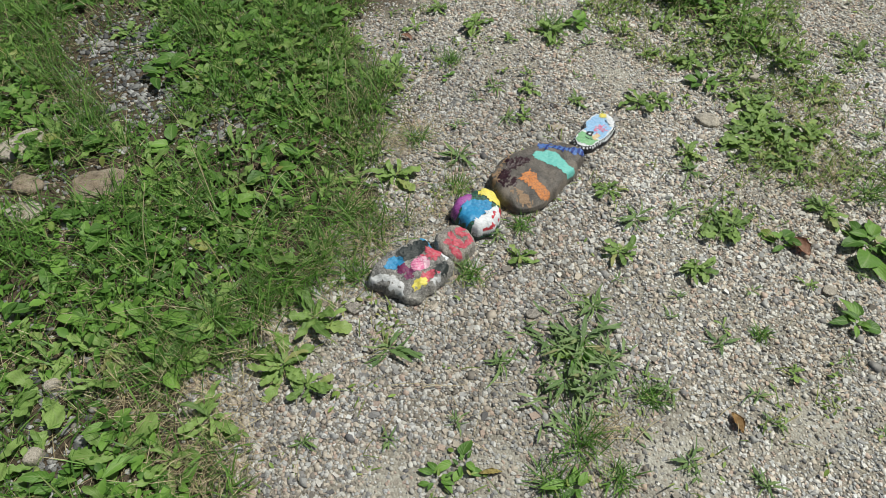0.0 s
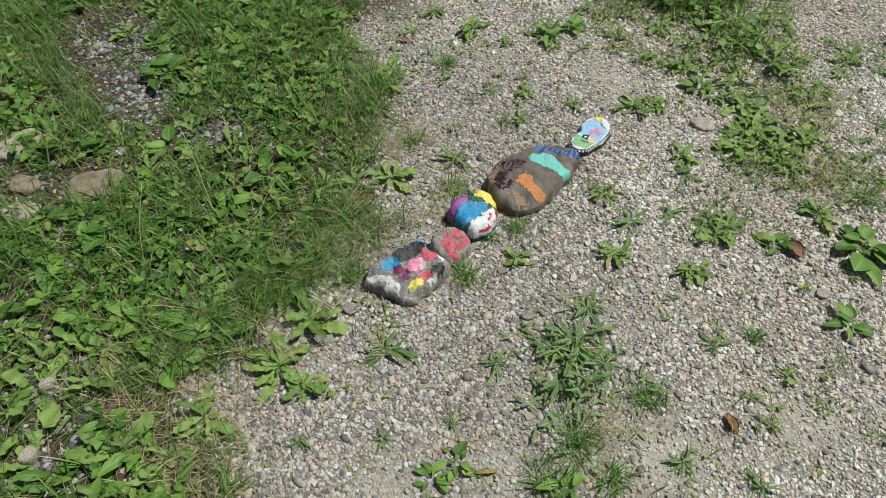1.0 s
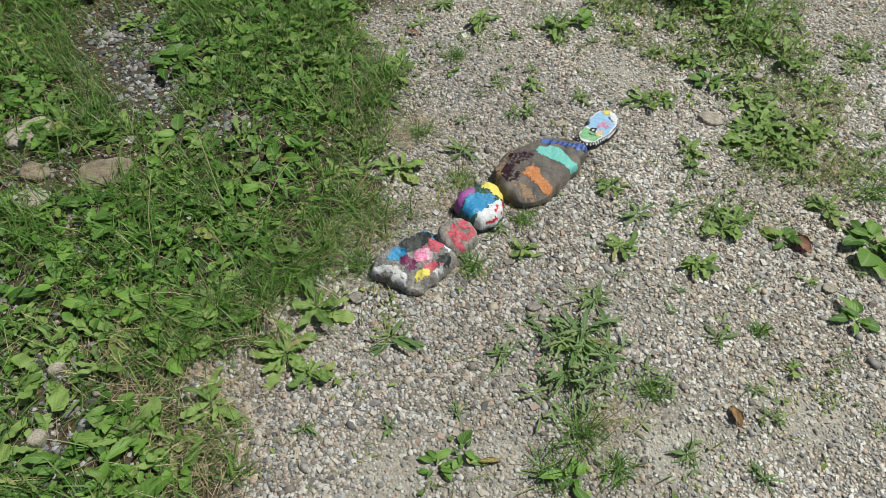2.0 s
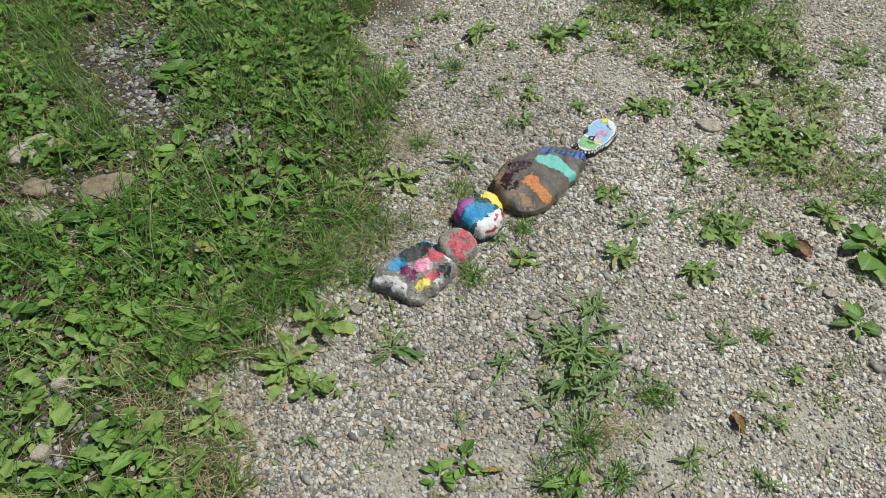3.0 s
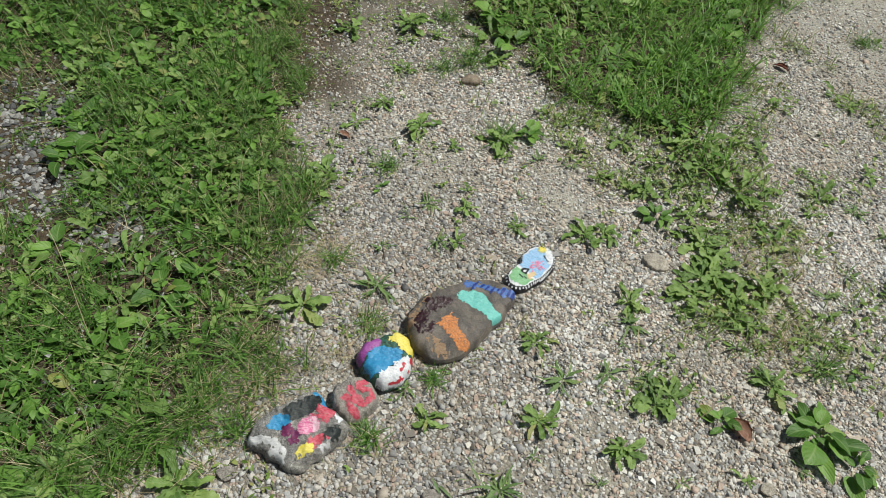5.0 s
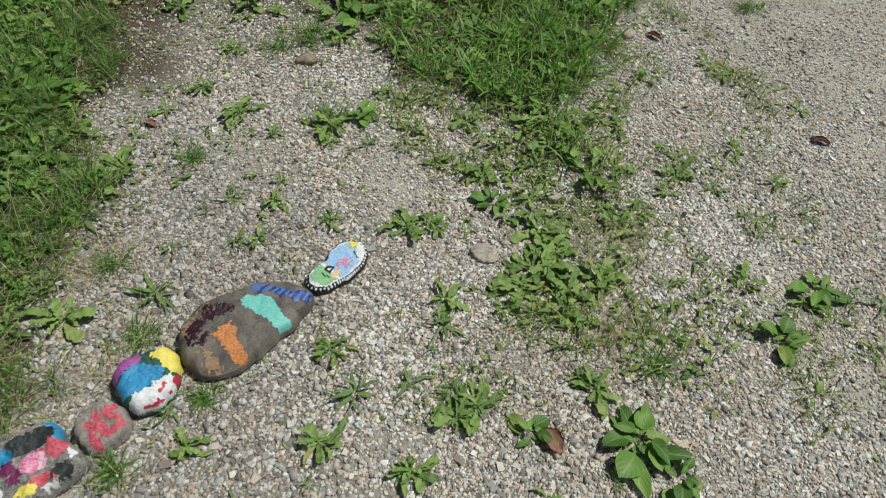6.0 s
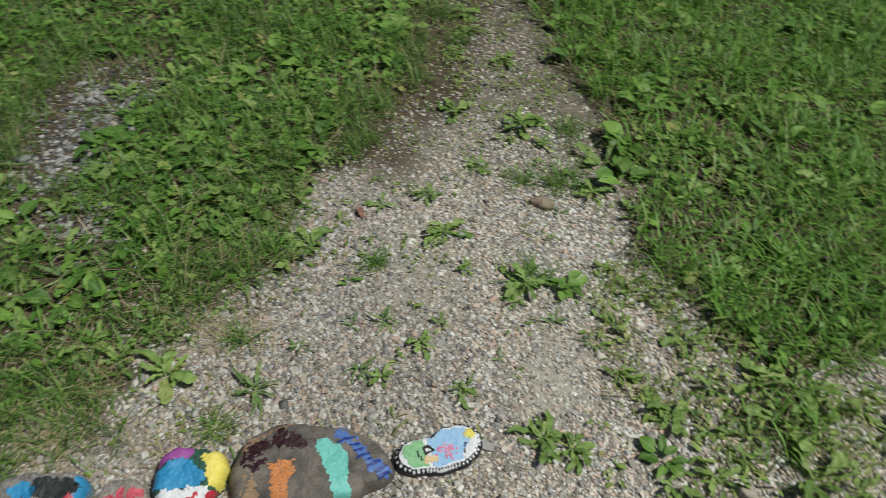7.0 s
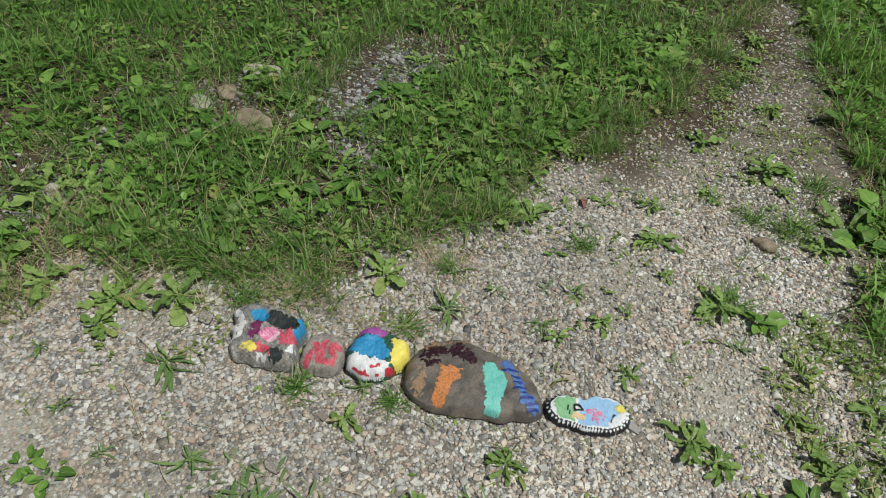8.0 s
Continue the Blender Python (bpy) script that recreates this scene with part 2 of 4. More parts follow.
def sparse_strip(x, y):
    """Thin patchy growth along the drive's edge."""
    band = smooth(0.82, 0.96, x) * (1 - smooth(1.2, 1.36, x)) * smooth(1.6, 1.78, y) * (1 - smooth(2.5, 2.75, y))
    band = np.maximum(band, smooth(0.5, 0.62, x + 0.55 * (y - 2.35)) * (1 - smooth(0.95, 1.05, x)) * smooth(2.1, 2.2, y) * (1 - smooth(2.45, 2.6, y)))
    fringe = smooth(1.0, 1.2, x) * (1 - smooth(1.35, 1.7, x - 0.35 * (y - 2))) * smooth(1.4, 1.7, y) * (1 - smooth(3.0, 3.6, y))
    fringe += 0.7 * smooth(1.3, 1.5, x) * (1 - smooth(1.9, 2.3, x)) * smooth(1.4, 1.6, y) * (1 - smooth(2.0, 2.4, y))
    return np.clip(1.15 * band * smooth(0.22, 0.5, vnoise(x, y, 0.11, 7)) + 0.75 * fringe * smooth(0.45, 0.72, vnoise(x, y, 0.12, 8)), 0, 1)


def sprouts(x, y):
    """Tiny seedlings scattered over the path."""
    on_path = (1 - smooth(0.9, 1.3, x)) * smooth(-0.5, -0.3, x + 0.5 * np.clip(y - 2.4, 0, 2)) * smooth(0.55, 0.7, y) * (1 - smooth(4.2, 4.6, y))
    near_edge = smooth(-0.28, -0.02, np.interp(y, L_Y, L_X) - x) + smooth(-0.3, -0.02, x - np.interp(y, R_Y, R_X0)) * smooth(2.1, 2.3, y)
    return on_path * (0.6 * smooth(0.66, 0.84, vnoise(x, y, 0.08, 17)) + (0.4 + 0.8 * smooth(2.6, 3.2, y)) * smooth(2.4, 2.9, y) * smooth(0.42, 0.62, vnoise(x, y, 0.09, 20)) + 0.5 * np.clip(near_edge, 0, 1) * smooth(0.4, 0.65, vnoise(x, y, 0.07, 18)))


def dark_edge(x, y):
    """Strip beside the left verge, further up the path: darker brown ground with fewer pebbles."""
    return (1 - smooth(0.02, 0.3, x - np.interp(y, L_Y, L_X))) * smooth(2.2, 2.6, y) * (1 - smooth(3.7, 4.1, y))


def green(x, y):
    return np.clip(left_verge(x, y) + right_verge(x, y), 0, 1)


def dusty(x, y):
    """Worn places where fine dirt lies between few pebbles."""
    d = 0.9 * blob(x, y, 0.60, 2.08, 0.12) + 0.7 * blob(x, y, 0.20, 2.15, 0.16) + 0.95 * blob(x, y, 0.64, 0.8, 0.15) + 0.95 * blob(x, y, 0.95, 0.9, 0.13) + 0.8 * blob(x, y, 0.27, 0.73, 0.09) + 0.6 * blob(x, y, 0.05, 0.62, 0.12)
    d += 0.8 * blob(x, y, -0.4, 2.85, 0.16) + 0.8 * blob(x, y, -0.2, 2.45, 0.12) + 0.5 * blob(x, y, 0.72, 1.88, 0.09)
    d += 0.32 * smooth(1.15, 1.9, x) + 0.15 * smooth(2.0, 2.6, y) * (0.4 + vnoise(x, y, 0.2, 21)) * (x < 1.1) + 0.4 * smooth(0.66, 0.85, vnoise(x, y, 0.22, 9))
    return np.clip(d, 0, 1)


def gz(x, y):
    """Height of the ground."""
    return 0.016 * (vnoise(x, y, 0.45, 11) - 0.5) + 0.007 * (vnoise(x, y, 0.1, 12) - 0.5) + 0.012 * green(x, y)


# ---- mesh helpers ----


def np_mesh(name, verts, faces, material, flat=None, uv=None):
    """A mesh from an (n, 3) array and an (m, k) array of face corners."""
    me = bpy.data.meshes.new(name)
    faces = np.asarray(faces, np.int32)
    me.vertices.add(len(verts))
    me.vertices.foreach_set("co", np.asarray(verts, np.float32).ravel())
    me.loops.add(faces.size)
    me.loops.foreach_set("vertex_index", faces.ravel())
    me.polygons.add(len(faces))
    me.polygons.foreach_set("loop_start", np.arange(0, faces.size, faces.shape[1], dtype=np.int32))
    me.update(calc_edges=True)
    me.polygons.foreach_set("use_smooth", np.ones(len(faces), bool) if flat is None else ~flat)
    if uv is not None:
        layer = me.uv_layers.new(name="UVMap")
        layer.data.foreach_set("uv", np.asarray(uv, np.float32)[faces.ravel()].ravel())
    me.materials.append(material)
    me.update()
    return me


def child(name, me, parent, m=None, label=""):
    ob = new(name, me)
    ob.parent = parent
    if m is not None:
        ob.matrix_local = m
    return tagged(ob, label) if label else ob


rng = np.random.default_rng(7)

# ---- the ground: one sheet to the horizon ----
fine = np.arange(-1.9, 2.9, 0.03)
axis_x = np.r_[-900, -300, -90, -30, -12, -6, -4, -3, -2.4, fine, 3.3, 4, 6, 12, 30, 90, 300, 900]
fine = np.arange(0.2, 5.4, 0.03)
axis_y = np.r_[-900, -300, -90, -30, -12, -5, -2, -1, -0.4, 0, fine, 5.8, 7, 10, 18, 40, 100, 300, 900]
gx, gy = np.meshgrid(axis_x, axis_y)
fade = smooth(0, 1, 1 - np.clip((np.hypot(gx - 0.3, gy - 2.0) - 4) / 6, 0, 1))
verts = np.stack([gx.ravel(), gy.ravel(), (gz(gx, gy) * fade).ravel()], 1)
nx, ny = len(axis_x), len(axis_y)
q = (np.arange(ny - 1)[:, None] * nx + np.arange(nx - 1)[None]).ravel()
ground_mesh = np_mesh("ground", verts, np.stack([q, q + 1, q + nx + 1, q + nx], 1), GROUND)
# share of dark brown: high in the verges, rising again further up the path
soil = ground_mesh.attributes.new("soil", 'FLOAT', 'POINT')
soil.data.foreach_set("value", np.clip(np.maximum(green(gx, gy), left_verge(gx, gy, True)) * 1.1 + 0.5 * blob(gx, gy, -0.4, 2.85, 0.16) + 0.6 * blob(gx, gy, -0.2, 2.45, 0.13) + 0.4 * sparse_strip(gx, gy) + 0.6 * dark_edge(gx, gy) + 0.62 * smooth(2.4, 3.1, gy) * (gx < 1.2), 0, 1).ravel().astype(np.float32))
dust_map = ground_mesh.attributes.new("dust", 'FLOAT', 'POINT')
beyond = np.maximum.reduce([1 - smooth(0.4, 0.6, gy), smooth(0.0, 0.2, gx - 1.7 - 0.5 * (gy - 1.0)), smooth(4.2, 4.4, gy)])
dust_map.data.foreach_set("value", np.clip(dusty(gx, gy) + 0.5 * smooth(1.0, 1.5, gx) + beyond, 0, 1).ravel().astype(np.float32))
turf = ground_mesh.attributes.new("turf", 'FLOAT', 'POINT')
away = np.maximum.reduce([smooth(0.0, 0.5, -1.5 - gx), smooth(4.2, 4.9, gy), 1 - smooth(0.25, 0.6, gy)])
turf.data.foreach_set("value", (away * np.clip(green(gx, gy) + 0.15, 0, 1)).ravel().astype(np.float32))
ground_ob = tagged(new("ground", ground_mesh), "grey-brown gravelly soil with worn dusty patches", "ground", kind="structure")

# ---- pebbles ----
ico = bmesh.new()
bmesh.ops.create_icosphere(ico, subdivisions=1, radius=1.0)
ICO_V = np.array([v.co for v in ico.verts])
ICO_F = np.array([[v.index for v in f.verts] for f in ico.faces])
ico.free()
ico = bmesh.new()
bmesh.ops.create_icosphere(ico, subdivisions=2, radius=1.0)
BALL_V = np.array([v.co for v in ico.verts])
BALL_F = np.array([[v.index for v in f.verts] for f in ico.faces])
ico.free()


# a chipped block for crushed stone
BLOCK_V = np.array([(i, j, k) for i in (-0.75, 0.75) for j in (-0.75, 0.75) for k in (-0.75, 0.75)])
BLOCK_F = np.array([(0, 1, 3), (0, 3, 2), (4, 6, 7), (4, 7, 5), (0, 4, 5), (0, 5, 1), (2, 3, 7), (2, 7, 6), (0, 2, 6), (0, 6, 4), (1, 5, 7), (1, 7, 3)])


def pebble_heap(x, y, size, base_v, base_f, rough, sink, angular, lie=0.3):
    """Vertices, faces and flat-shaded faces of many pebbles, each turned, squashed and dented by chance."""
    n, k = len(x), len(base_v)
    v = base_v[None] * (1 + rough * (rng.random((n, k, 1)) - 0.5) * 2)
    v = v * np.stack([size * rng.uniform(0.8, 1.3, n), size * rng.uniform(0.7, 1.0, n), size * rng.uniform(0.4, 0.72, n)], 1)[:, None]
    tilt, turn = rng.normal(0, lie, n), rng.uniform(0, 2 * np.pi, n)
    c, s = np.cos(tilt)[:, None], np.sin(tilt)[:, None]
    v = np.stack([v[..., 0] * c - v[..., 2] * s, v[..., 1], v[..., 0] * s + v[..., 2] * c], -1)
    c, s = np.cos(turn)[:, None], np.sin(turn)[:, None]
    v = np.stack([v[..., 0] * c - v[..., 1] * s + x[:, None], v[..., 0] * s + v[..., 1] * c + y[:, None], v[..., 2] + (gz(x, y) + sink * size)[:, None]], -1)
    f = base_f[None] + (np.arange(n) * k)[:, None, None]
    flat = np.repeat(rng.random(n) < angular, len(base_f))
    return v.reshape(-1, 3), f.reshape(-1, 3), flat


def scatter(x0, x1, y0, y1, cell):
    xs, ys = np.arange(x0, x1, cell), np.arange(y0, y1, cell * 0.87)
    x, y = np.meshgrid(xs, ys)
    x = x + (np.arange(len(ys)) % 2)[:, None] * cell / 2
    n = x.size
    return x.ravel() + rng.uniform(-0.33, 0.33, n) * cell, y.ravel() + rng.uniform(-0.33, 0.33, n) * cell


def in_view(x, y):
    """The stretch of the plan that the walk passes."""
    return (x > -1.4 - 0.2 * (y - 2)) & (x < 1.8 + 0.5 * (y - 1.0)) & (y > 0.45)


def fineness(x, y):
    """0 where the pebbles are coarse, 1 on the finer gravel towards the drive."""
    return smooth(0.45, 0.85, x + 0.2 * (y - 1) + 0.25 * (vnoise(x, y, 0.3, 19) - 0.5) + 0.6 * smooth(1.9, 2.4, y))


def lay(cell, size, wanted, spread):
    x, y = scatter(-1.5, 2.8, 0.45, 4.4, cell)
    near = in_view(x, y) & (rng.random(len(x)) < 1 - 0.45 * smooth(2.9, 3.3, y))
    keep = near & (rng.random(len(x)) < (1 - 0.93 * np.clip(left_verge(x, y, True) + right_verge(x, y), 0, 1)) * (1 - 0.68 * dusty(x, y)) * (1 - 0.45 * smooth(2.5, 3.1, y) * (x < 1.2)) * (1 - 0.6 * dark_edge(x, y)) * wanted(x, y))
    x, y = x[keep], y[keep]
    return x, y, size * rng.lognormal(0, spread, len(x)) * (1 - 0.2 * dusty(x, y))


xa, ya, sa = lay(0.0074, 0.0045, lambda x, y: 1 - fineness(x, y), 0.32)
xb, yb, sb = lay(0.0066, 0.0040, lambda x, y: fineness(x, y) * (1 - 0.35 * smooth(2.4, 2.8, y)), 0.32)


def heap_mesh(name, x, y, size, share, material):
    """Rounded pebbles and crushed blocks in one heap."""
    rounded = rng.random(len(x)) < share
    va, fa, flat_a = pebble_heap(x[rounded], y[rounded], size[rounded], ICO_V, ICO_F, 0.2, 0.06, 0.5)
    vb, fb, flat_b = pebble_heap(x[~rounded], y[~rounded], size[~rounded] * 1.05, BLOCK_V, BLOCK_F, 0.38, 0.08, 0.5, 0.5)
    return np_mesh(name, np.concatenate([va, vb]), np.concatenate([fa, fb + len(va)]), material, np.r_[flat_a, flat_b])


tagged(new("gravel", heap_mesh("gravel", xa, ya, sa, 0.6, PEBBLES)), "mixed tan, grey and white rounded pebbles on the path", "gravel", kind="stuff")
tagged(new("fine_gravel", heap_mesh("fine_gravel", xb, yb, sb, 0.12, PALE_PEBBLES)), "pale grey fine crushed gravel towards the drive", "gravel", kind="stuff")

x, y = scatter(-1.4, 2.4, 0.45, 3.6, 0.034)
keep = in_view(x, y) & (rng.random(len(x)) < 0.16 * (1 - 0.97 * np.maximum(green(x, y), left_verge(x, y, True))) * (1 - 0.6 * smooth(1.9, 2.4, y)))
x, y = x[keep], y[keep]
size = 0.0057 * rng.lognormal(0, 0.28, len(x)) * (1 - 0.3 * fineness(x, y))
v2, f2, flat2 = pebble_heap(x, y, size, ICO_V, ICO_F, 0.26, 0.02, 0.7)
tagged(new("larger_pebbles", np_mesh("larger_pebbles", v2, f2, PEBBLES, flat2)), "larger smooth pale pebbles lying among the gravel", "gravel", kind="stuff")

# single pebbles that stand out near the row of stones
PEBBLE = Mat("single_pebble", 0.8, 0.3)
PEBBLE.color(PEBBLE.mix(1.0, PEBBLE.ramp(PEBBLE.obj_random(), (0.0, (0.34, 0.32, 0.28)), (0.25, (0.5, 0.46, 0.39)), (0.5, (0.55, 0.53, 0.48)), (0.7, (0.42, 0.4, 0.37)), (0.95, (0.62, 0.6, 0.56))),
                        PEBBLE.ramp(PEBBLE.noise(300.0, 5, 0.7), (0.3, (0.75,) * 3), (0.7, (1.1,) * 3)), 'MULTIPLY'))
PEBBLE.bump(PEBBLE.noise(700.0, 4), 0.4, 0.001)
shapes = []
for k in range(14):
    v = BALL_V * (1 + 0.09 * (rng.random((len(BALL_V), 1)) - 0.5) * 2) * np.array([rng.uniform(1.0, 1.35), rng.uniform(0.75, 1.0), rng.uniform(0.45, 0.7)])
    shapes.append(np_mesh("pebble", v, BALL_F, PEBBLE.m))
count = 0
while count < 150:
    px, py = rng.uniform(-0.25, 1.15), rng.uniform(0.62, 2.3)
    if rng.random() < 1.1 * float(green(px, py)):
        continue
    r = rng.uniform(0.004, 0.0068)
    child("pebble", shapes[count % 14], ground_ob, pose(px, py, float(gz(px, py)) + 0.003, rng.normal(0, 12), rng.normal(0, 12), rng.uniform(0, 360)) @ Matrix.Diagonal((r, r, r, 1)))
    count += 1

bx, by = [], []
for cx, cy, r, n in ((-1.06, 2.07, 0.2, 620), (-0.88, 1.80, 0.14, 380), (-0.63, 1.70, 0.10, 190), (-0.74, 0.82, 0.09, 150), (-0.9, 0.95, 0.1, 90), (-0.68, 0.68, 0.14, 220), (-1.03, 1.42, 0.16, 120)):
    bx.append(cx + rng.normal(0, r * 0.6, n))
    by.append(cy + rng.normal(0, r * 0.6, n))
x, y = np.concatenate(bx), np.concatenate(by)
v3, f3, flat3 = pebble_heap(x, y, 0.0068 * rng.lognormal(0, 0.3, len(x)), ICO_V, ICO_F, 0.22, 0.25, 0.9)
tagged(new("dark_gravel", np_mesh("dark_gravel", v3, f3, DARK_PEBBLES, flat3)), "dark grey crushed stones showing through gaps in the weeds", "gravel", kind="stuff")

# ---- painted stones ----


class Stone:
    """A stone from a closed outline of corners (world x, y), a height and a top profile; gives its surface height for the paint on it."""

    def __init__(self, name, corners, height, flat_top, rough, seed, material, label, group="painted stones in a row", sink=0.012, tilt=(0, 0), fine=240, facets=0):
        p = np.array(corners, float)
        self.c = p.mean(0)
        self.h, self.p, self.rough, self.seed, self.tilt = height, flat_top, rough, seed, tilt
        self.z0 = float(gz(self.c[0], self.c[1])) + 0.004
        d = p - self.c
        ang = np.unwrap(np.arctan2(d[:, 1], d[:, 0]))
        order = np.argsort(ang % (2 * np.pi))
        self.a, self.r = (ang % (2 * np.pi))[order], np.hypot(d[:, 0], d[:, 1])[order]
        chip = random.Random(seed)
        self.cuts = []
        for k in range(facets):                       # broken faces that slope down from the top towards the rim
            phi = 2 * math.pi * (k + chip.uniform(-0.3, 0.3)) / facets
            self.cuts.append((math.cos(phi), math.sin(phi), float(self.radius(phi)) * chip.uniform(0.68, 0.9), chip.uniform(0.15, 0.5)))
        th = np.linspace(0, 2 * np.pi, fine, endpoint=False)
        rho = np.r_[np.linspace(0.0, 0.9, fine // 5)[1:], 0.915, 0.93, 0.94, 0.955, 0.97, 0.98, 0.99, 1.0]
        rows = []
        for r in rho:
            x, y = self.c[0] + r * self.radius(th) * np.cos(th), self.c[1] + r * self.radius(th) * np.sin(th)
            rows.append(np.stack([x, y, self.top(x, y)], 1))
        last = rows[-1]
        for k, (inset, z) in enumerate(((1.004, 0.25 * height), (0.99, 0.006), (0.97, -0.002), (0.88, -sink))):
            ring = np.stack([self.c[0] + (last[:, 0] - self.c[0]) * inset, self.c[1] + (last[:, 1] - self.c[1]) * inset, np.full(len(th), self.z0 + z)], 1)
            ring[:, 2] = np.minimum(ring[:, 2], last[:, 2] - 0.002 * (k + 1))
            rows.append(ring)
        n, m = len(th), len(rows)
        top = np.array([[*self.c, float(self.top(self.c[0], self.c[1]))]])
        v = np.concatenate([top] + rows)
        i = np.arange(n)
        j = (i + 1) % n
        quads = np.concatenate([np.stack([1 + k * n + i, 1 + (k + 1) * n + i, 1 + (k + 1) * n + j, 1 + k * n + j], 1) for k in range(m - 1)])
        cap = np.stack([np.zeros(n, int), 1 + i, 1 + j, np.zeros(n, int)], 1)
        bm = bmesh.new()
        bv = [bm.verts.new(q) for q in v - np.array([*self.c, 0])]
        for f in quads:
            bm.faces.new([bv[t] for t in f]).smooth = True
        for f in cap:
            bm.faces.new([bv[t] for t in f[:3]]).smooth = True
        me = bpy.data.meshes.new(name)
        bm.to_mesh(me)
        bm.free()
        me.materials.append(material)
        self.ob = tagged(new(name, me), label, "stone", group)
        self.ob.location = (*self.c, 0)

    def radius(self, th):
        th = np.asarray(th) % (2 * np.pi)
        a = np.r_[self.a[-2:] - 2 * np.pi, self.a, self.a[:2] + 2 * np.pi]
        r = np.r_[self.r[-2:], self.r, self.r[:2]]
        k = np.clip(np.searchsorted(a, th) - 1, 1, len(a) - 3)
        t = (th - a[k]) / (a[k + 1] - a[k])
        s0, s1 = (r[k + 1] - r[k - 1]) / 2, (r[k + 2] - r[k]) / 2
        c = (2 * t**3 - 3 * t**2 + 1) * r[k] + (t**3 - 2 * t**2 + t) * s0 + (-2 * t**3 + 3 * t**2) * r[k + 1] + (t**3 - t**2) * s1
        return c * (1 + 0.05 * self.rough * np.sin(9 * th + self.seed) * np.sin(4 * th + 2 * self.seed) + 0.05 * self.rough * (vnoise(3 * np.cos(th) + 9, 3 * np.sin(th) + 9, 0.4, self.seed) - 0.5))

    def rho(self, x, y):
        dx, dy = np.asarray(x) - self.c[0], np.asarray(y) - self.c[1]
        return np.hypot(dx, dy) / np.maximum(self.radius(np.arctan2(dy, dx)), 1e-6)

    def top(self, x, y):
        r = np.clip(self.rho(x, y), 0, 1)
        shape = (1 - r**self.p) ** 0.5
        lumps = self.rough * (0.010 * (vnoise(x, y, 0.045, self.seed) - 0.5) + 0.005 * (vnoise(x, y, 0.017, self.seed + 1) - 0.5) + 0.0016 * (vnoise(x, y, 0.006, self.seed + 2) - 0.5))
        slope = self.tilt[0] * (np.asarray(x) - self.c[0]) + self.tilt[1] * (np.asarray(y) - self.c[1])
        body = (self.h + slope) * shape
        for cx, cy, start, fall in self.cuts:
            out = (np.asarray(x) - self.c[0]) * cx + (np.asarray(y) - self.c[1]) * cy - start
            body = np.minimum(body, np.maximum(self.h + slope - fall * out, 0.3 * self.h * shape))
        return self.z0 + 0.006 + np.maximum(body + lumps * np.clip(2 * shape, 0, 1), -0.004)

    def paint(self, name, inside, material, label="", ragged=0.004, lift=0.0007, cell=0.0012, rim=0.985, least=14):
        """A coat of paint: the cells of a fine grid that lie inside the shape (a signed distance, negative within), laid on the stone's skin."""
        reach = self.r.max() * 1.05
        s = np.arange(-reach, reach, cell)
        x, y = np.meshgrid(self.c[0] + s, self.c[1] + s)
        d = inside(x, y) + ragged * (2 * vnoise(x, y, 0.011, self.seed + 5) - 1) + 0.9 * ragged * (2 * vnoise(x, y, 0.0042, self.seed + 6) - 1) + 0.5 * ragged * (2 * vnoise(x, y, 0.0018, self.seed + 7) - 1)
        mid = (d[:-1, :-1] + d[1:, 1:] + d[:-1, 1:] + d[1:, :-1]) / 4
        mx, my = (x[:-1, :-1] + x[1:, 1:]) / 2, (y[:-1, :-1] + y[1:, 1:]) / 2
        keep = (mid < 0) & (self.rho(mx, my) < rim)
        w = len(s)
        cells = (np.arange(w - 1)[:, None] * w + np.arange(w - 1)[None])
        mark = np.where(keep, np.arange(1, keep.size + 1).reshape(keep.shape), 0)
        while True:                                   # each separate island of paint takes its largest cell number
            pad = np.pad(mark, 1)
            grown = np.maximum.reduce([mark, pad[:-2, 1:-1], pad[2:, 1:-1], pad[1:-1, :-2], pad[1:-1, 2:]]) * keep
            if (grown == mark).all():
                break
            mark = grown
        made = None
        for island in np.unique(mark[keep]):
            q = cells[mark == island]
            if len(q) < least:
                continue
            quads = np.stack([q, q + 1, q + w + 1, q + w], 1)
            used, inv = np.unique(quads, return_inverse=True)
            vx, vy = x.ravel()[used], y.ravel()[used]
            thick = lift + 0.0005 * vnoise(vx, vy, 0.005, self.seed + 9)
            v = np.stack([vx - self.c[0], vy - self.c[1], self.top(vx, vy) + thick], 1)
            made = child(name, np_mesh(name, v, inv.reshape(-1, 4), material), self.ob, None, label)
        return made


def oval(cx, cy, rx, ry=None, turn=0.0):
    ry = ry or rx
    c, s = math.cos(radians(turn)), math.sin(radians(turn))

    def f(x, y):
        u, w = ((x - cx) * c + (y - cy) * s) / rx, (-(x - cx) * s + (y - cy) * c) / ry
        return (np.hypot(u, w) - 1) * min(rx, ry)

    return f


def stroke(radius, *pts):
    def f(x, y):
        best = np.full(np.shape(x), 9.0)
        for (ax, ay), (bx, by) in zip(pts[:-1], pts[1:]):
            dx, dy = bx - ax, by - ay
            t = np.clip(((x - ax) * dx + (y - ay) * dy) / (dx * dx + dy * dy + 1e-12), 0, 1)
            best = np.minimum(best, np.hypot(x - ax - t * dx, y - ay - t * dy))
        return best - radius

    return f


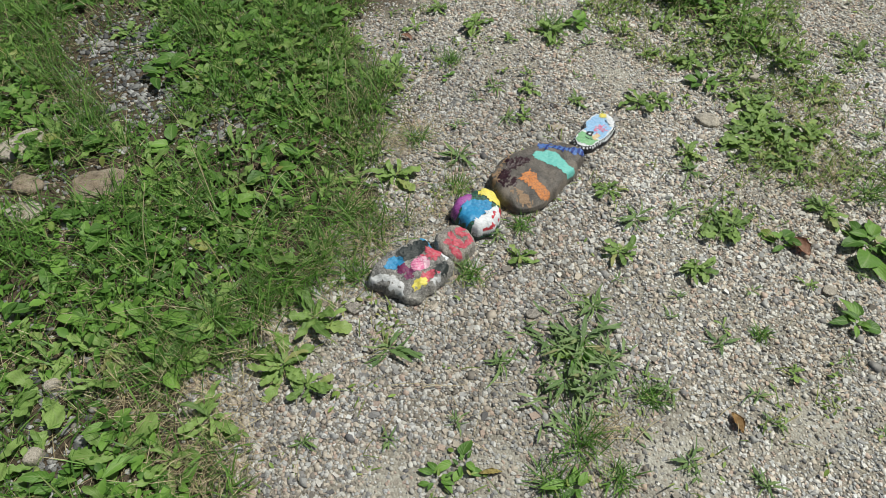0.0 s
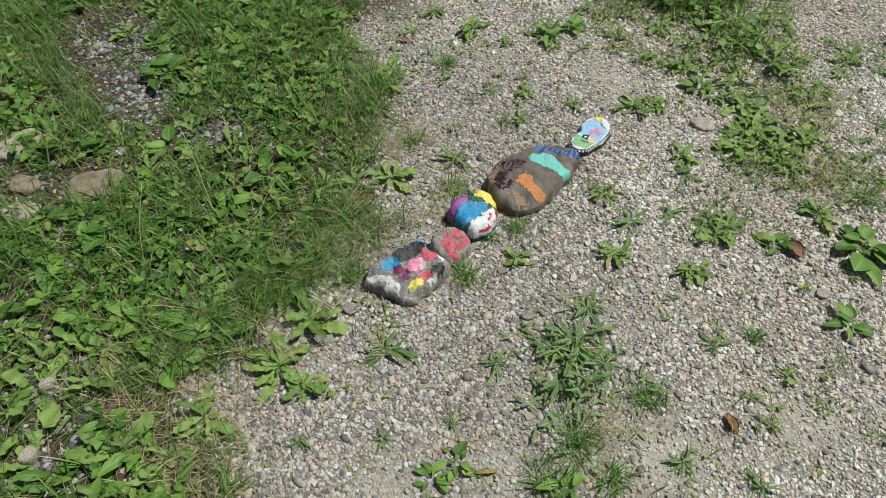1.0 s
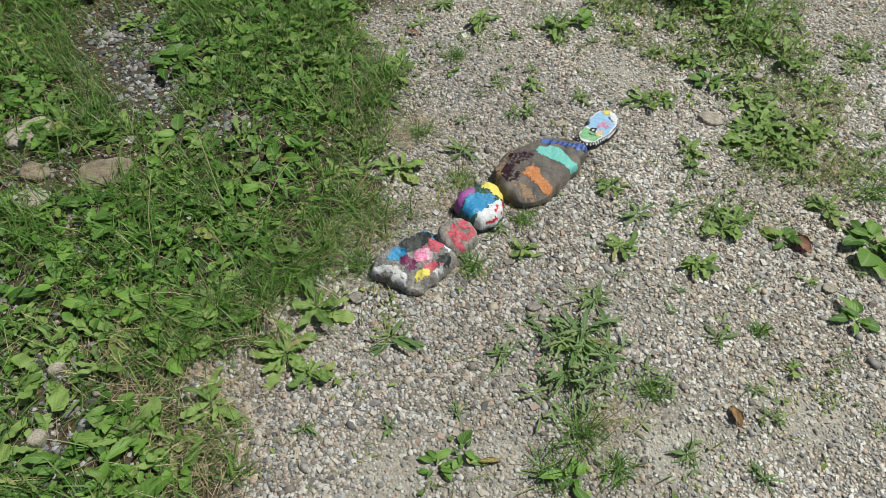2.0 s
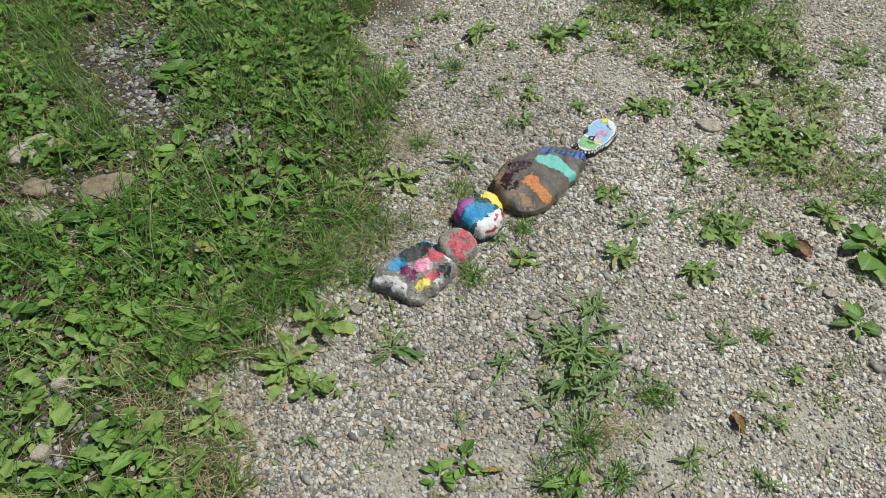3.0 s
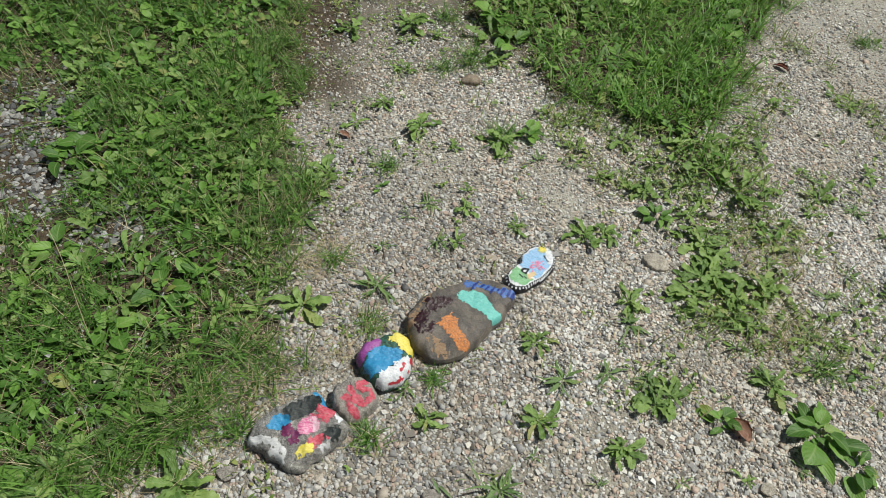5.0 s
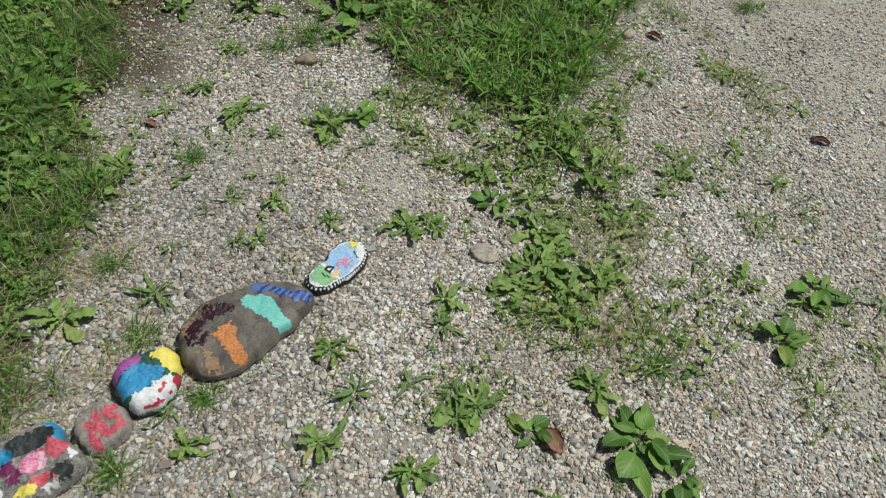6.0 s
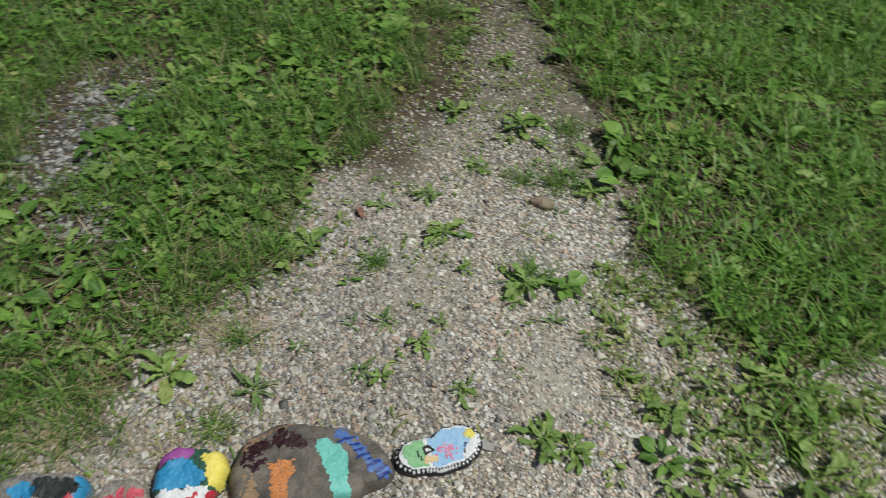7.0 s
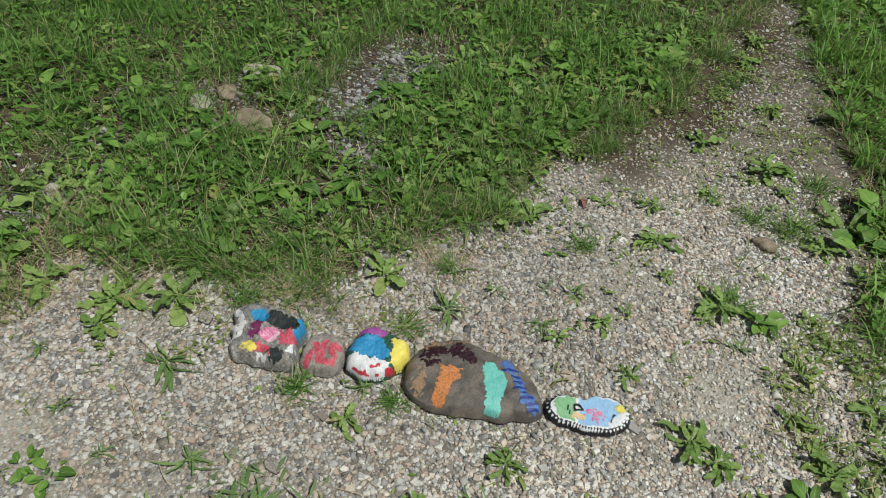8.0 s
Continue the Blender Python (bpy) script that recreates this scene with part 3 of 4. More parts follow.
def patch(*pts):
    """A filled shape with straight sides."""

    def f(x, y):
        inside = np.zeros(np.shape(x), bool)
        best = np.full(np.shape(x), 9.0)
        for (ax, ay), (bx, by) in zip(pts, pts[1:] + pts[:1]):
            dx, dy = bx - ax, by - ay
            t = np.clip(((x - ax) * dx + (y - ay) * dy) / (dx * dx + dy * dy + 1e-12), 0, 1)
            best = np.minimum(best, np.hypot(x - ax - t * dx, y - ay - t * dy))
            cross = ((ay > y) != (by > y)) & (x < (bx - ax) * (y - ay) / (by - ay + 1e-12) + ax)
            inside ^= cross
        return np.where(inside, -best, best)

    return f


def union(*fs):
    return lambda x, y: np.minimum.reduce([f(x, y) for f in fs])


GREY_STONE = rock_material("rough_grey_stone", (0.2, 0.195, 0.19), (0.39, 0.38, 0.365), (0.66, 0.64, 0.62), 45.0, 0.9, 1.8, (0.45, 1.35), 1.0)
PALE_STONE = rock_material("pale_grey_stone", (0.25, 0.225, 0.2), (0.38, 0.35, 0.32), (0.52, 0.485, 0.45), 40.0, 0.9, 1.3, (0.55, 1.35))
BROWN_STONE = rock_material("smooth_brown_stone", (0.062, 0.057, 0.055), (0.142, 0.128, 0.117), (0.26, 0.222, 0.188), 19.0, 0.5, 0.7, (0.7, 1.25), 0.4)
GREEN_BASE = paint_material("dark_green_paint", (0.03, 0.15, 0.1), (0.035, 0.02, 0.025), 0.5, 0.9)
BLACK_BASE = paint_material("black_paint", (0.012, 0.012, 0.018), (0.03, 0.03, 0.04), 0.45)
P_BLUE = paint_material("bright_blue_paint", (0.03, 0.22, 0.47), (0.05, 0.33, 0.58), 0.45, 0.7, (0.02, 0.12, 0.2), 0.64)
P_SKY = paint_material("pale_blue_paint", (0.25, 0.47, 0.75), (0.42, 0.6, 0.82), 0.4, 0.8)
P_BLACK = paint_material("charcoal_paint", (0.016, 0.022, 0.024), (0.05, 0.06, 0.06), 0.5, 0.6, (0.12, 0.11, 0.1))
P_PINK = paint_material("pink_paint", (0.58, 0.09, 0.26), (0.8, 0.42, 0.56), 0.45, 1.0, (0.3, 0.2, 0.2), 0.56)
P_BLUSH = paint_material("pale_pink_paint", (0.76, 0.42, 0.54), (0.8, 0.6, 0.68), 0.5, 0.9, (0.35, 0.27, 0.27), 0.58)
P_RED = paint_material("red_paint", (0.46, 0.028, 0.06), (0.6, 0.14, 0.2), 0.5, 0.9, (0.3, 0.24, 0.21), 0.56)
P_CRIMSON = paint_material("crimson_paint", (0.45, 0.02, 0.045), (0.6, 0.08, 0.1), 0.45, 0.6)
P_PURPLE = paint_material("purple_paint", (0.27, 0.05, 0.28), (0.4, 0.14, 0.4), 0.45, 0.7)
P_MAROON = paint_material("maroon_paint", (0.2, 0.02, 0.08), (0.1, 0.03, 0.12), 0.5, 0.8, (0.2, 0.18, 0.17))
P_YELLOW = paint_material("yellow_paint", (0.75, 0.63, 0.08), (0.8, 0.72, 0.25), 0.45, 0.7, (0.45, 0.36, 0.12), 0.6)
P_WHITE = paint_material("white_paint", (0.78, 0.79, 0.82), (0.52, 0.55, 0.62), 0.5, 0.7, (0.3, 0.31, 0.34), 0.66)
P_GREYWHITE = paint_material("thin_white_paint", (0.68, 0.68, 0.7), (0.45, 0.45, 0.46), 0.6, 0.7, (0.25, 0.24, 0.23))
P_ORANGE = paint_material("orange_paint", (0.68, 0.26, 0.075), (0.5, 0.17, 0.05), 0.6, 0.9, (0.22, 0.13, 0.09), 0.5)
P_TEAL = paint_material("turquoise_paint", (0.13, 0.48, 0.44), (0.22, 0.58, 0.53), 0.45, 0.8, (0.07, 0.25, 0.22), 0.63)
P_UMBER = paint_material("dried_umber_paint", (0.022, 0.008, 0.014), (0.05, 0.018, 0.022), 0.3, 0.7, (0.1, 0.06, 0.055), 0.62)
P_RUST = paint_material("worn_rust_stain", (0.28, 0.18, 0.11), (0.36, 0.25, 0.16), 0.7, 0.8, (0.12, 0.1, 0.085))
P_COBALT = paint_material("cobalt_wash", (0.06, 0.13, 0.4), (0.12, 0.24, 0.55), 0.45, 0.8, (0.12, 0.11, 0.12))
P_NAVY = paint_material("deep_blue_paint", (0.018, 0.035, 0.2), (0.04, 0.08, 0.33), 0.4, 0.5)
P_GREEN = paint_material("soft_green_paint", (0.18, 0.42, 0.2), (0.32, 0.55, 0.33), 0.45, 0.8)
P_TAN = paint_material("tan_paint", (0.62, 0.45, 0.25), (0.75, 0.62, 0.42), 0.5, 0.6)

# long grey stone with patches of colour
s1 = Stone("painted_stone", [(-0.080, 1.184), (-0.058, 1.226), (-0.030, 1.257), (0.003, 1.281), (0.046, 1.303), (0.062, 1.294), (0.085, 1.270), (0.124, 1.249), (0.132, 1.228),
                             (0.115, 1.197), (0.078, 1.160), (0.039, 1.120), (0.003, 1.138), (-0.032, 1.152), (-0.070, 1.164)],
           0.043, 11.0, 1.0, 21, GREY_STONE, "long rough grey stone dabbed with blue, black, pink and red paint", tilt=(0.0, 0.2), facets=5)
s1.paint("paint_patch", oval(-0.016, 1.214, 0.024, 0.016, 35), P_BLUE, "bright blue paint")
s1.paint("paint_patch", stroke(0.0185, (0.005, 1.240), (0.025, 1.252), (0.045, 1.268)), P_BLACK, "charcoal black paint")
s1.paint("paint_patch", stroke(0.0115, (0.052, 1.291), (0.064, 1.284), (0.074, 1.272)), P_BLUE, "bright blue paint", rim=0.995)
s1.paint("paint_patch", union(oval(0.010, 1.199, 0.015, 0.013, 20), oval(0.027, 1.195, 0.015, 0.011, 10), oval(0.023, 1.183, 0.012, 0.008)), P_MAROON, "maroon and violet paint")
s1.paint("paint_patch", union(oval(0.046, 1.215, 0.023, 0.018, 40), oval(0.062, 1.226, 0.012, 0.010, 50)), P_PINK, "pink paint", lift=0.0011, ragged=0.006)
s1.paint("paint_patch", oval(0.066, 1.219, 0.009, 0.014, 30), P_BLUSH, "pale pink paint", lift=0.0015, ragged=0.007, least=8)
s1.paint("paint_patch", oval(0.077, 1.250, 0.026, 0.018, 40), P_RED, "red paint", lift=0.0009, ragged=0.006)
s1.paint("paint_patch", oval(0.073, 1.189, 0.019, 0.013, 40), P_RED, "red paint", lift=0.0009, ragged=0.006)
s1.paint("paint_patch", oval(0.050, 1.164, 0.017, 0.012, 30), P_YELLOW, "yellow paint", ragged=0.006, lift=0.0011)
s1.paint("paint_patch", oval(0.101, 1.209, 0.020, 0.015, 40), P_BLACK, "charcoal black paint")
s1.paint("paint_patch", union(stroke(0.0075, (-0.066, 1.170), (-0.043, 1.174), (-0.018, 1.171), (-0.001, 1.164)), stroke(0.0065, (-0.012, 1.152), (0.010, 1.142), (0.014, 1.154), (0.002, 1.163))),
         P_GREYWHITE, "chalky white paint", ragged=0.004, lift=0.0012, rim=0.995)
s1.paint("paint_patch", stroke(0.0045, (0.084, 1.262), (0.101, 1.252), (0.113, 1.244)), P_WHITE, "white paint", ragged=0.006, rim=0.998)
s1.paint("paint_patch", stroke(0.006, (0.082, 1.179), (0.097, 1.188)), P_GREYWHITE, "chalky white paint", ragged=0.007)

# small grey stone with two red letters
s2 = Stone("painted_stone", [(0.079, 1.301), (0.073, 1.328), (0.093, 1.346), (0.112, 1.363), (0.140, 1.362), (0.177, 1.338), (0.180, 1.306), (0.162, 1.277), (0.130, 1.258), (0.098, 1.275)],
           0.035, 9.0, 0.9, 31, PALE_STONE, "small grey stone lettered NS in red paint", tilt=(-0.03, 0.15), facets=5)
s2.paint("letter_n", stroke(0.0062, (0.142, 1.271), (0.107, 1.305), (0.153, 1.295), (0.116, 1.327)), P_RED, "red painted letter N", ragged=0.0035)
s2.paint("letter_s", stroke(0.0058, (0.146, 1.346), (0.130, 1.339), (0.138, 1.328), (0.163, 1.331), (0.171, 1.315), (0.161, 1.304)), P_RED, "red painted letter S", ragged=0.0035)

# domed stone painted all over
s3 = Stone("painted_stone", [(0.118, 1.395), (0.111, 1.425), (0.122, 1.452), (0.150, 1.474), (0.180, 1.490), (0.204, 1.500), (0.221, 1.490), (0.236, 1.466), (0.245, 1.435), (0.238, 1.394),
                             (0.217, 1.362), (0.184, 1.350), (0.150, 1.366)],
           0.042, 7.0, 0.9, 41, GREEN_BASE, "domed stone painted blue, white, yellow, purple and red", tilt=(-0.08, 0.1), facets=5)
s3.paint("paint_patch", stroke(0.013, (0.121, 1.402), (0.128, 1.430), (0.150, 1.452)), P_PURPLE, "purple paint", rim=0.998)
s3.paint("paint_patch", patch((0.130, 1.392), (0.140, 1.420), (0.165, 1.447), (0.214, 1.446), (0.219, 1.418), (0.201, 1.401), (0.186, 1.375), (0.152, 1.362)), P_BLUE, "bright blue paint", lift=0.0010, ragged=0.005)
s3.paint("paint_patch", patch((0.160, 1.352), (0.182, 1.378), (0.202, 1.402), (0.219, 1.424), (0.238, 1.431), (0.252, 1.401), (0.244, 1.358), (0.228, 1.336), (0.170, 1.336)), P_WHITE, "white paint", ragged=0.005, lift=0.0014, rim=0.9985)
s3.paint("paint_patch", patch((0.178, 1.462), (0.192, 1.500), (0.226, 1.502), (0.256, 1.448), (0.233, 1.436), (0.211, 1.446)), P_YELLOW, "yellow paint", lift=0.002, rim=0.998)
s3.paint("paint_patch", patch((0.236, 1.424), (0.243, 1.446), (0.262, 1.442), (0.258, 1.412), (0.248, 1.410)), P_CRIMSON, "red paint", lift=0.0018, ragged=0.003, rim=0.999)
s3.paint("paint_patch", stroke(0.0022, (0.240, 1.402), (0.232, 1.384), (0.219, 1.366), (0.200, 1.357)), P_CRIMSON, "red paint along the lower edge", lift=0.0017, ragged=0.002, rim=0.975)
s3.paint("paint_patch", stroke(0.0028, (0.228, 1.407), (0.224, 1.394), (0.216, 1.389)), P_CRIMSON, "red paint streak", lift=0.0018, ragged=0.003, least=6)
s3.paint("paint_patch", oval(0.224, 1.377, 0.004, 0.0025), P_CRIMSON, "small red spot", lift=0.0018, ragged=0.002, least=4)

# large smooth brown stone
s4 = Stone("painted_stone", [(0.242, 1.474), (0.214, 1.514), (0.209, 1.560), (0.226, 1.600), (0.260, 1.635), (0.298, 1.663), (0.338, 1.688), (0.384, 1.705), (0.430, 1.708), (0.466, 1.699), (0.477, 1.672),
                             (0.458, 1.628), (0.424, 1.563), (0.385, 1.504), (0.346, 1.461), (0.306, 1.445), (0.270, 1.450)],
           0.04, 12.0, 0.55, 51, BROWN_STONE, "large smooth brown stone with orange and turquoise paint", tilt=(-0.04, 0.05), facets=5)
s4.paint("rust_stain", union(oval(0.224, 1.535, 0.014, 0.05, -20), oval(0.300, 1.478, 0.022, 0.012, -30)), P_RUST, "worn rust-coloured edge", ragged=0.014, lift=0.0006)
s4.paint("paint_patch", patch((0.288, 1.534), (0.302, 1.556), (0.316, 1.571), (0.334, 1.556), (0.336, 1.530), (0.356, 1.514), (0.372, 1.500), (0.372, 1.483), (0.354, 1.476), (0.332, 1.492), (0.316, 1.510)),
         P_ORANGE, "orange paint", ragged=0.004)
s4.paint("paint_patch", patch((0.333, 1.612), (0.324, 1.628), (0.332, 1.642), (0.362, 1.648), (0.388, 1.646), (0.406, 1.625), (0.430, 1.603), (0.446, 1.590), (0.448, 1.574), (0.430, 1.560), (0.412, 1.574), (0.395, 1.590), (0.366, 1.600)),
         P_TEAL, "turquoise paint", ragged=0.003)
s4.paint("paint_patch", union(oval(0.245, 1.513, 0.012), oval(0.247, 1.537, 0.014), oval(0.253, 1.561, 0.014), oval(0.267, 1.582, 0.016), oval(0.285, 1.597, 0.014), stroke(0.007, (0.285, 1.58), (0.302, 1.603))),
         P_UMBER, "dried umber paint", ragged=0.010)
s4.paint("paint_patch", stroke(0.006, (0.262, 1.505), (0.274, 1.513), (0.270, 1.530)), P_UMBER, "dried umber paint", ragged=0.006)
s4.paint("blue_wash", stroke(0.013, (0.350, 1.668), (0.380, 1.668), (0.418, 1.664), (0.446, 1.664), (0.462, 1.668)), P_COBALT, "smeared cobalt blue band", ragged=0.008)
for bx0, by0, bx1, by1 in ((0.357, 1.650, 0.372, 1.680), (0.376, 1.652, 0.388, 1.676), (0.390, 1.650, 0.402, 1.673), (0.408, 1.650, 0.418, 1.674), (0.421, 1.650, 0.430, 1.674),
                           (0.434, 1.651, 0.443, 1.675), (0.453, 1.655, 0.460, 1.680), (0.464, 1.652, 0.471, 1.674)):
    s4.paint("blue_bar", stroke(0.0024, (bx0, by0), (bx1, by1)), P_NAVY, "deep blue paint stroke", ragged=0.002, lift=0.002)

# small sole-shaped stone with a painted picture
s5 = Stone("painted_stone", [(0.448, 1.713), (0.444, 1.742), (0.460, 1.768), (0.481, 1.796), (0.494, 1.843), (0.523, 1.870), (0.552, 1.868), (0.573, 1.845), (0.577, 1.806), (0.559, 1.770), (0.524, 1.731), (0.492, 1.704), (0.464, 1.699)],
           0.016, 14.0, 0.25, 61, BLACK_BASE, "small sole-shaped black stone with a sky-blue painted picture")


def within(rim):
    return lambda x, y: (s5.rho(x, y) - rim) * 0.05


def both(f, g):
    return lambda x, y: np.maximum(f(x, y), g(x, y))


along = lambda x, y: (x - 0.515) * 0.63 + (y - 1.780) * 0.777
s5.paint("white_ground", within(0.87), P_WHITE, "white paint", ragged=0.001, lift=0.0005)
s5.paint("sky_patch", both(within(0.79), lambda x, y: -0.02 - along(x, y)), P_SKY, "pale sky-blue paint", ragged=0.003, lift=0.0013)
s5.paint("green_patch", both(within(0.79), lambda x, y: along(x, y) + 0.03), P_GREEN, "soft green paint", ragged=0.003, lift=0.0013)
s5.paint("white_patch", both(within(0.9), lambda x, y: 0.040 - along(x, y) + 0.9 * np.abs((x - 0.57) * 0.777 - (y - 1.82) * 0.63)), P_WHITE, "white crescent", ragged=0.002, lift=0.0020)
s5.paint("tan_patch", stroke(0.006, (0.508, 1.748), (0.519, 1.760)), P_TAN, "tan paint", ragged=0.004, lift=0.0021)
s5.paint("dark_mark", union(stroke(0.0026, (0.486, 1.762), (0.497, 1.755), (0.505, 1.771), (0.491, 1.771), (0.486, 1.762)), stroke(0.0024, (0.482, 1.748), (0.491, 1.741)), stroke(0.0022, (0.494, 1.744), (0.500, 1.739))), BLACK_BASE, "small black outline", ragged=0.001, lift=0.0026)
s5.paint("dark_mark", stroke(0.002, (0.544, 1.826), (0.557, 1.806)), BLACK_BASE, "small black line", ragged=0.002, lift=0.0026)
s5.paint("pink_dots", union(*[oval(0.530 + rng.normal(0, 0.010), 1.788 + rng.normal(0, 0.011), 0.0027) for _ in range(34)]), P_PINK, "pink dots", ragged=0.0006, lift=0.0022, least=3)
s5.paint("yellow_flower", union(*[stroke(0.0014, (0.538 + 0.004 * math.cos(k * 0.52), 1.848 + 0.004 * math.sin(k * 0.52)), (0.538 + 0.012 * math.cos(k * 0.52), 1.848 + 0.012 * math.sin(k * 0.52))) for k in range(12)], oval(0.538, 1.849, 0.006)),
         P_YELLOW, "yellow daisy-like spot", ragged=0.0006, lift=0.0028, rim=0.97)
dots = []
for k in range(54):
    th = 2 * math.pi * k / 54 + 0.02 * math.sin(7 * k)
    r = float(s5.radius(th))
    dots.append(oval(s5.c[0] + 0.935 * r * math.cos(th), s5.c[1] + 0.935 * r * math.sin(th), 0.0026))
s5.paint("white_dots", union(*dots), P_WHITE, "row of white dots", ragged=0.0006, lift=0.0007, cell=0.0011, least=3)
gap = []
for k in range(46):
    th = 2 * math.pi * k / 46
    r = float(s5.radius(th))
    gap.append(stroke(0.0011, (s5.c[0] + 0.87 * r * math.cos(th), s5.c[1] + 0.87 * r * math.sin(th)), (s5.c[0] + 0.92 * r * math.cos(th), s5.c[1] + 0.92 * r * math.sin(th))))
s5.paint("black_ticks", union(*gap), BLACK_BASE, "black ticks between white dots", ragged=0.0005, lift=0.002, cell=0.0011, least=1)

# ---- loose stones ----
OCHRE = rock_material("ochre_stone", (0.2, 0.145, 0.1), (0.3, 0.25, 0.19), (0.4, 0.36, 0.29), 20.0)
BEIGE = rock_material("beige_stone", (0.38, 0.345, 0.29), (0.45, 0.41, 0.35), (0.52, 0.48, 0.42), 40.0, 0.9)


def loose_stone(cx, cy, rx, ry, turn, h, mat, label, seed, flat=9.0, n=8):
    r = random.Random(seed)
    pts = []
    for k in range(n):
        t = 2 * math.pi * k / n
        f = r.uniform(0.82, 1.15)
        u, w = f * rx * math.cos(t), f * ry * math.sin(t)
        c, s = math.cos(radians(turn)), math.sin(radians(turn))
        pts.append((cx + u * c - w * s, cy + u * s + w * c))
    return Stone("loose_stone", pts, h, flat, 0.8, seed, mat, label, "loose stones", fine=72, facets=4)


loose_stone(-0.865, 1.43, 0.075, 0.055, 20, 0.013, OCHRE, "ochre-brown stone half buried among weeds", 71)
loose_stone(-1.02, 1.30, 0.05, 0.036, 10, 0.012, BEIGE, "pale stone half buried among weeds", 73)
loose_stone(-1.145, 1.545, 0.07, 0.048, 60, 0.014, BEIGE, "flat pale stone at the weedy edge", 75)
loose_stone(-1.064, 1.40, 0.045, 0.034, 0, 0.012, OCHRE, "small ochre stone among weeds", 77)
loose_stone(0.865, 1.893, 0.042, 0.03, 145, 0.006, BEIGE, "flat beige stone chip lying on gravel", 79, 8.0, 6)
loose_stone(0.255, 2.60, 0.034, 0.026, 30, 0.007, OCHRE, "small tan stone on the path", 81)
loose_stone(-0.735, 0.825, 0.02, 0.015, 30, 0.014, BEIGE, "small whitish stone among weeds", 83)
loose_stone(-0.70, 0.665, 0.022, 0.016, 80, 0.014, BEIGE, "small whitish stone among weeds", 85)
loose_stone(1.08, 1.27, 0.02, 0.014, 20, 0.002, BEIGE, "flat grey-beige pebble on gravel", 87)
loose_stone(1.05, 2.12, 0.02, 0.016, 20, 0.012, BEIGE, "pale stone beside weeds", 89)
loose_stone(1.325, 2.975, 0.028, 0.022, 100, 0.01, BEIGE, "pale tan stone chip on the drive", 91, 8.0, 5)
loose_stone(0.335, 1.13, 0.021, 0.013, 15, 0.004, PALE_STONE, "flat grey stone in the gravel", 93)
loose_stone(-0.1, 1.1, 0.02, 0.016, 0, 0.004, PALE_STONE, "round grey stone in the gravel", 95)

# ---- leaves ----


def leaf_mesh(name, material, length, width, stalk, shape, teeth, droop, cup, wave, seed, rows=11, rise=(14, 30), across=5):
    """One leaf along +y from its base: a stalk, a blade of the given outline with teeth, an arch and a fold along the midrib."""
    r = np.random.default_rng(seed)
    s = np.linspace(0, 1, rows)
    blade = np.clip((s - stalk) / (1 - stalk), 0, 1)
    if shape == 'oval':
        w = np.sin(np.pi * blade**0.85) ** 0.72
    elif shape == 'spoon':
        w = blade**0.8 * np.clip(1 - blade, 0, 1) ** 0.38 * 1.75
    else:
        w = np.sin(np.pi * np.clip(blade, 0, 1) ** 0.7) ** 0.8
    if teeth:
        w = w * (1 + teeth * np.where(np.arange(rows) % 2 == 0, 0.55, -0.55) * r.uniform(0.15, 1.1, rows) * (blade < 0.93))
    if shape == 'spoon':
        w = w * (1 - 0.5 * r.uniform(0.6, 1.0) * ((s * r.uniform(4.2, 6.0) + r.random()) % 1.0) * (blade < 0.72))
    w = np.maximum(w * width / 2, 0.0016 * (1 - 0.6 * s))
    w[-1] = 0.0006
    ang = radians(r.uniform(*rise)) - droop * s**1.2
    ds = length / (rows - 1)
    py = np.concatenate([[0], np.cumsum(np.cos(ang[:-1]) * ds)])
    pz = np.concatenate([[0], np.cumsum(np.sin(ang[:-1]) * ds)])
    bend = r.normal(0, 0.26) * length * s**2
    cols = np.linspace(-1, 1, across)
    v = np.zeros((rows, across, 3))
    v[..., 0] = cols[None] * w[:, None] + bend[:, None]
    v[..., 1] = py[:, None] - (0.004 * teeth * np.abs(cols))[None] * 2
    ripple = wave * w[:, None] * np.sin(s[:, None] * 17 + r.uniform(0, 6) + 2.0 * np.sign(cols)[None]) * np.abs(cols)[None]
    v[..., 2] = pz[:, None] + cup * np.abs(cols)[None] ** 1.4 * w[:, None] + ripple
    q = (np.arange(rows - 1)[:, None] * across + np.arange(across - 1)[None]).ravel()
    uv = np.stack([np.tile(cols * 0.5 + 0.5, rows), np.repeat(s, across)], 1)
    return np_mesh(name, v.reshape(-1, 3), np.stack([q, q + 1, q + across + 1, q + across], 1), material, uv=uv)


LEAVES = {
    'plantain': [leaf_mesh("leaf", PLANTAIN, 1.0, random.Random(k).uniform(0.42, 0.56), 0.3, 'oval', 0, 0.85, 0.25, 0.10, 100 + k) for k in range(6)],
    'dandelion': [leaf_mesh("leaf", DANDELION, 1.0, random.Random(k).uniform(0.32, 0.46), 0.08, 'spoon', 0.2, 0.42, 0.2, 0.35, 200 + k, 21, (8, 20), 3) for k in range(8)],
    'narrow': [leaf_mesh("leaf", NARROW, 1.0, random.Random(k).uniform(0.09, 0.19), 0.12, 'lance', 0.45, 0.4, 0.2, 0.3, 300 + k, 15, (5, 16), 3) for k in range(8)],
}
LABELS = {
    'plantain': ("plantain", "broadleaf plantain with oval bright green leaves", "weed"),
    'dandelion': ("dandelion", "leafy dandelion rosette with toothed green leaves", "weed"),
    'narrow': ("narrow_leaf_weed", "low weed with narrow dull green leaves", "weed"),
}
pick = random.Random(5)


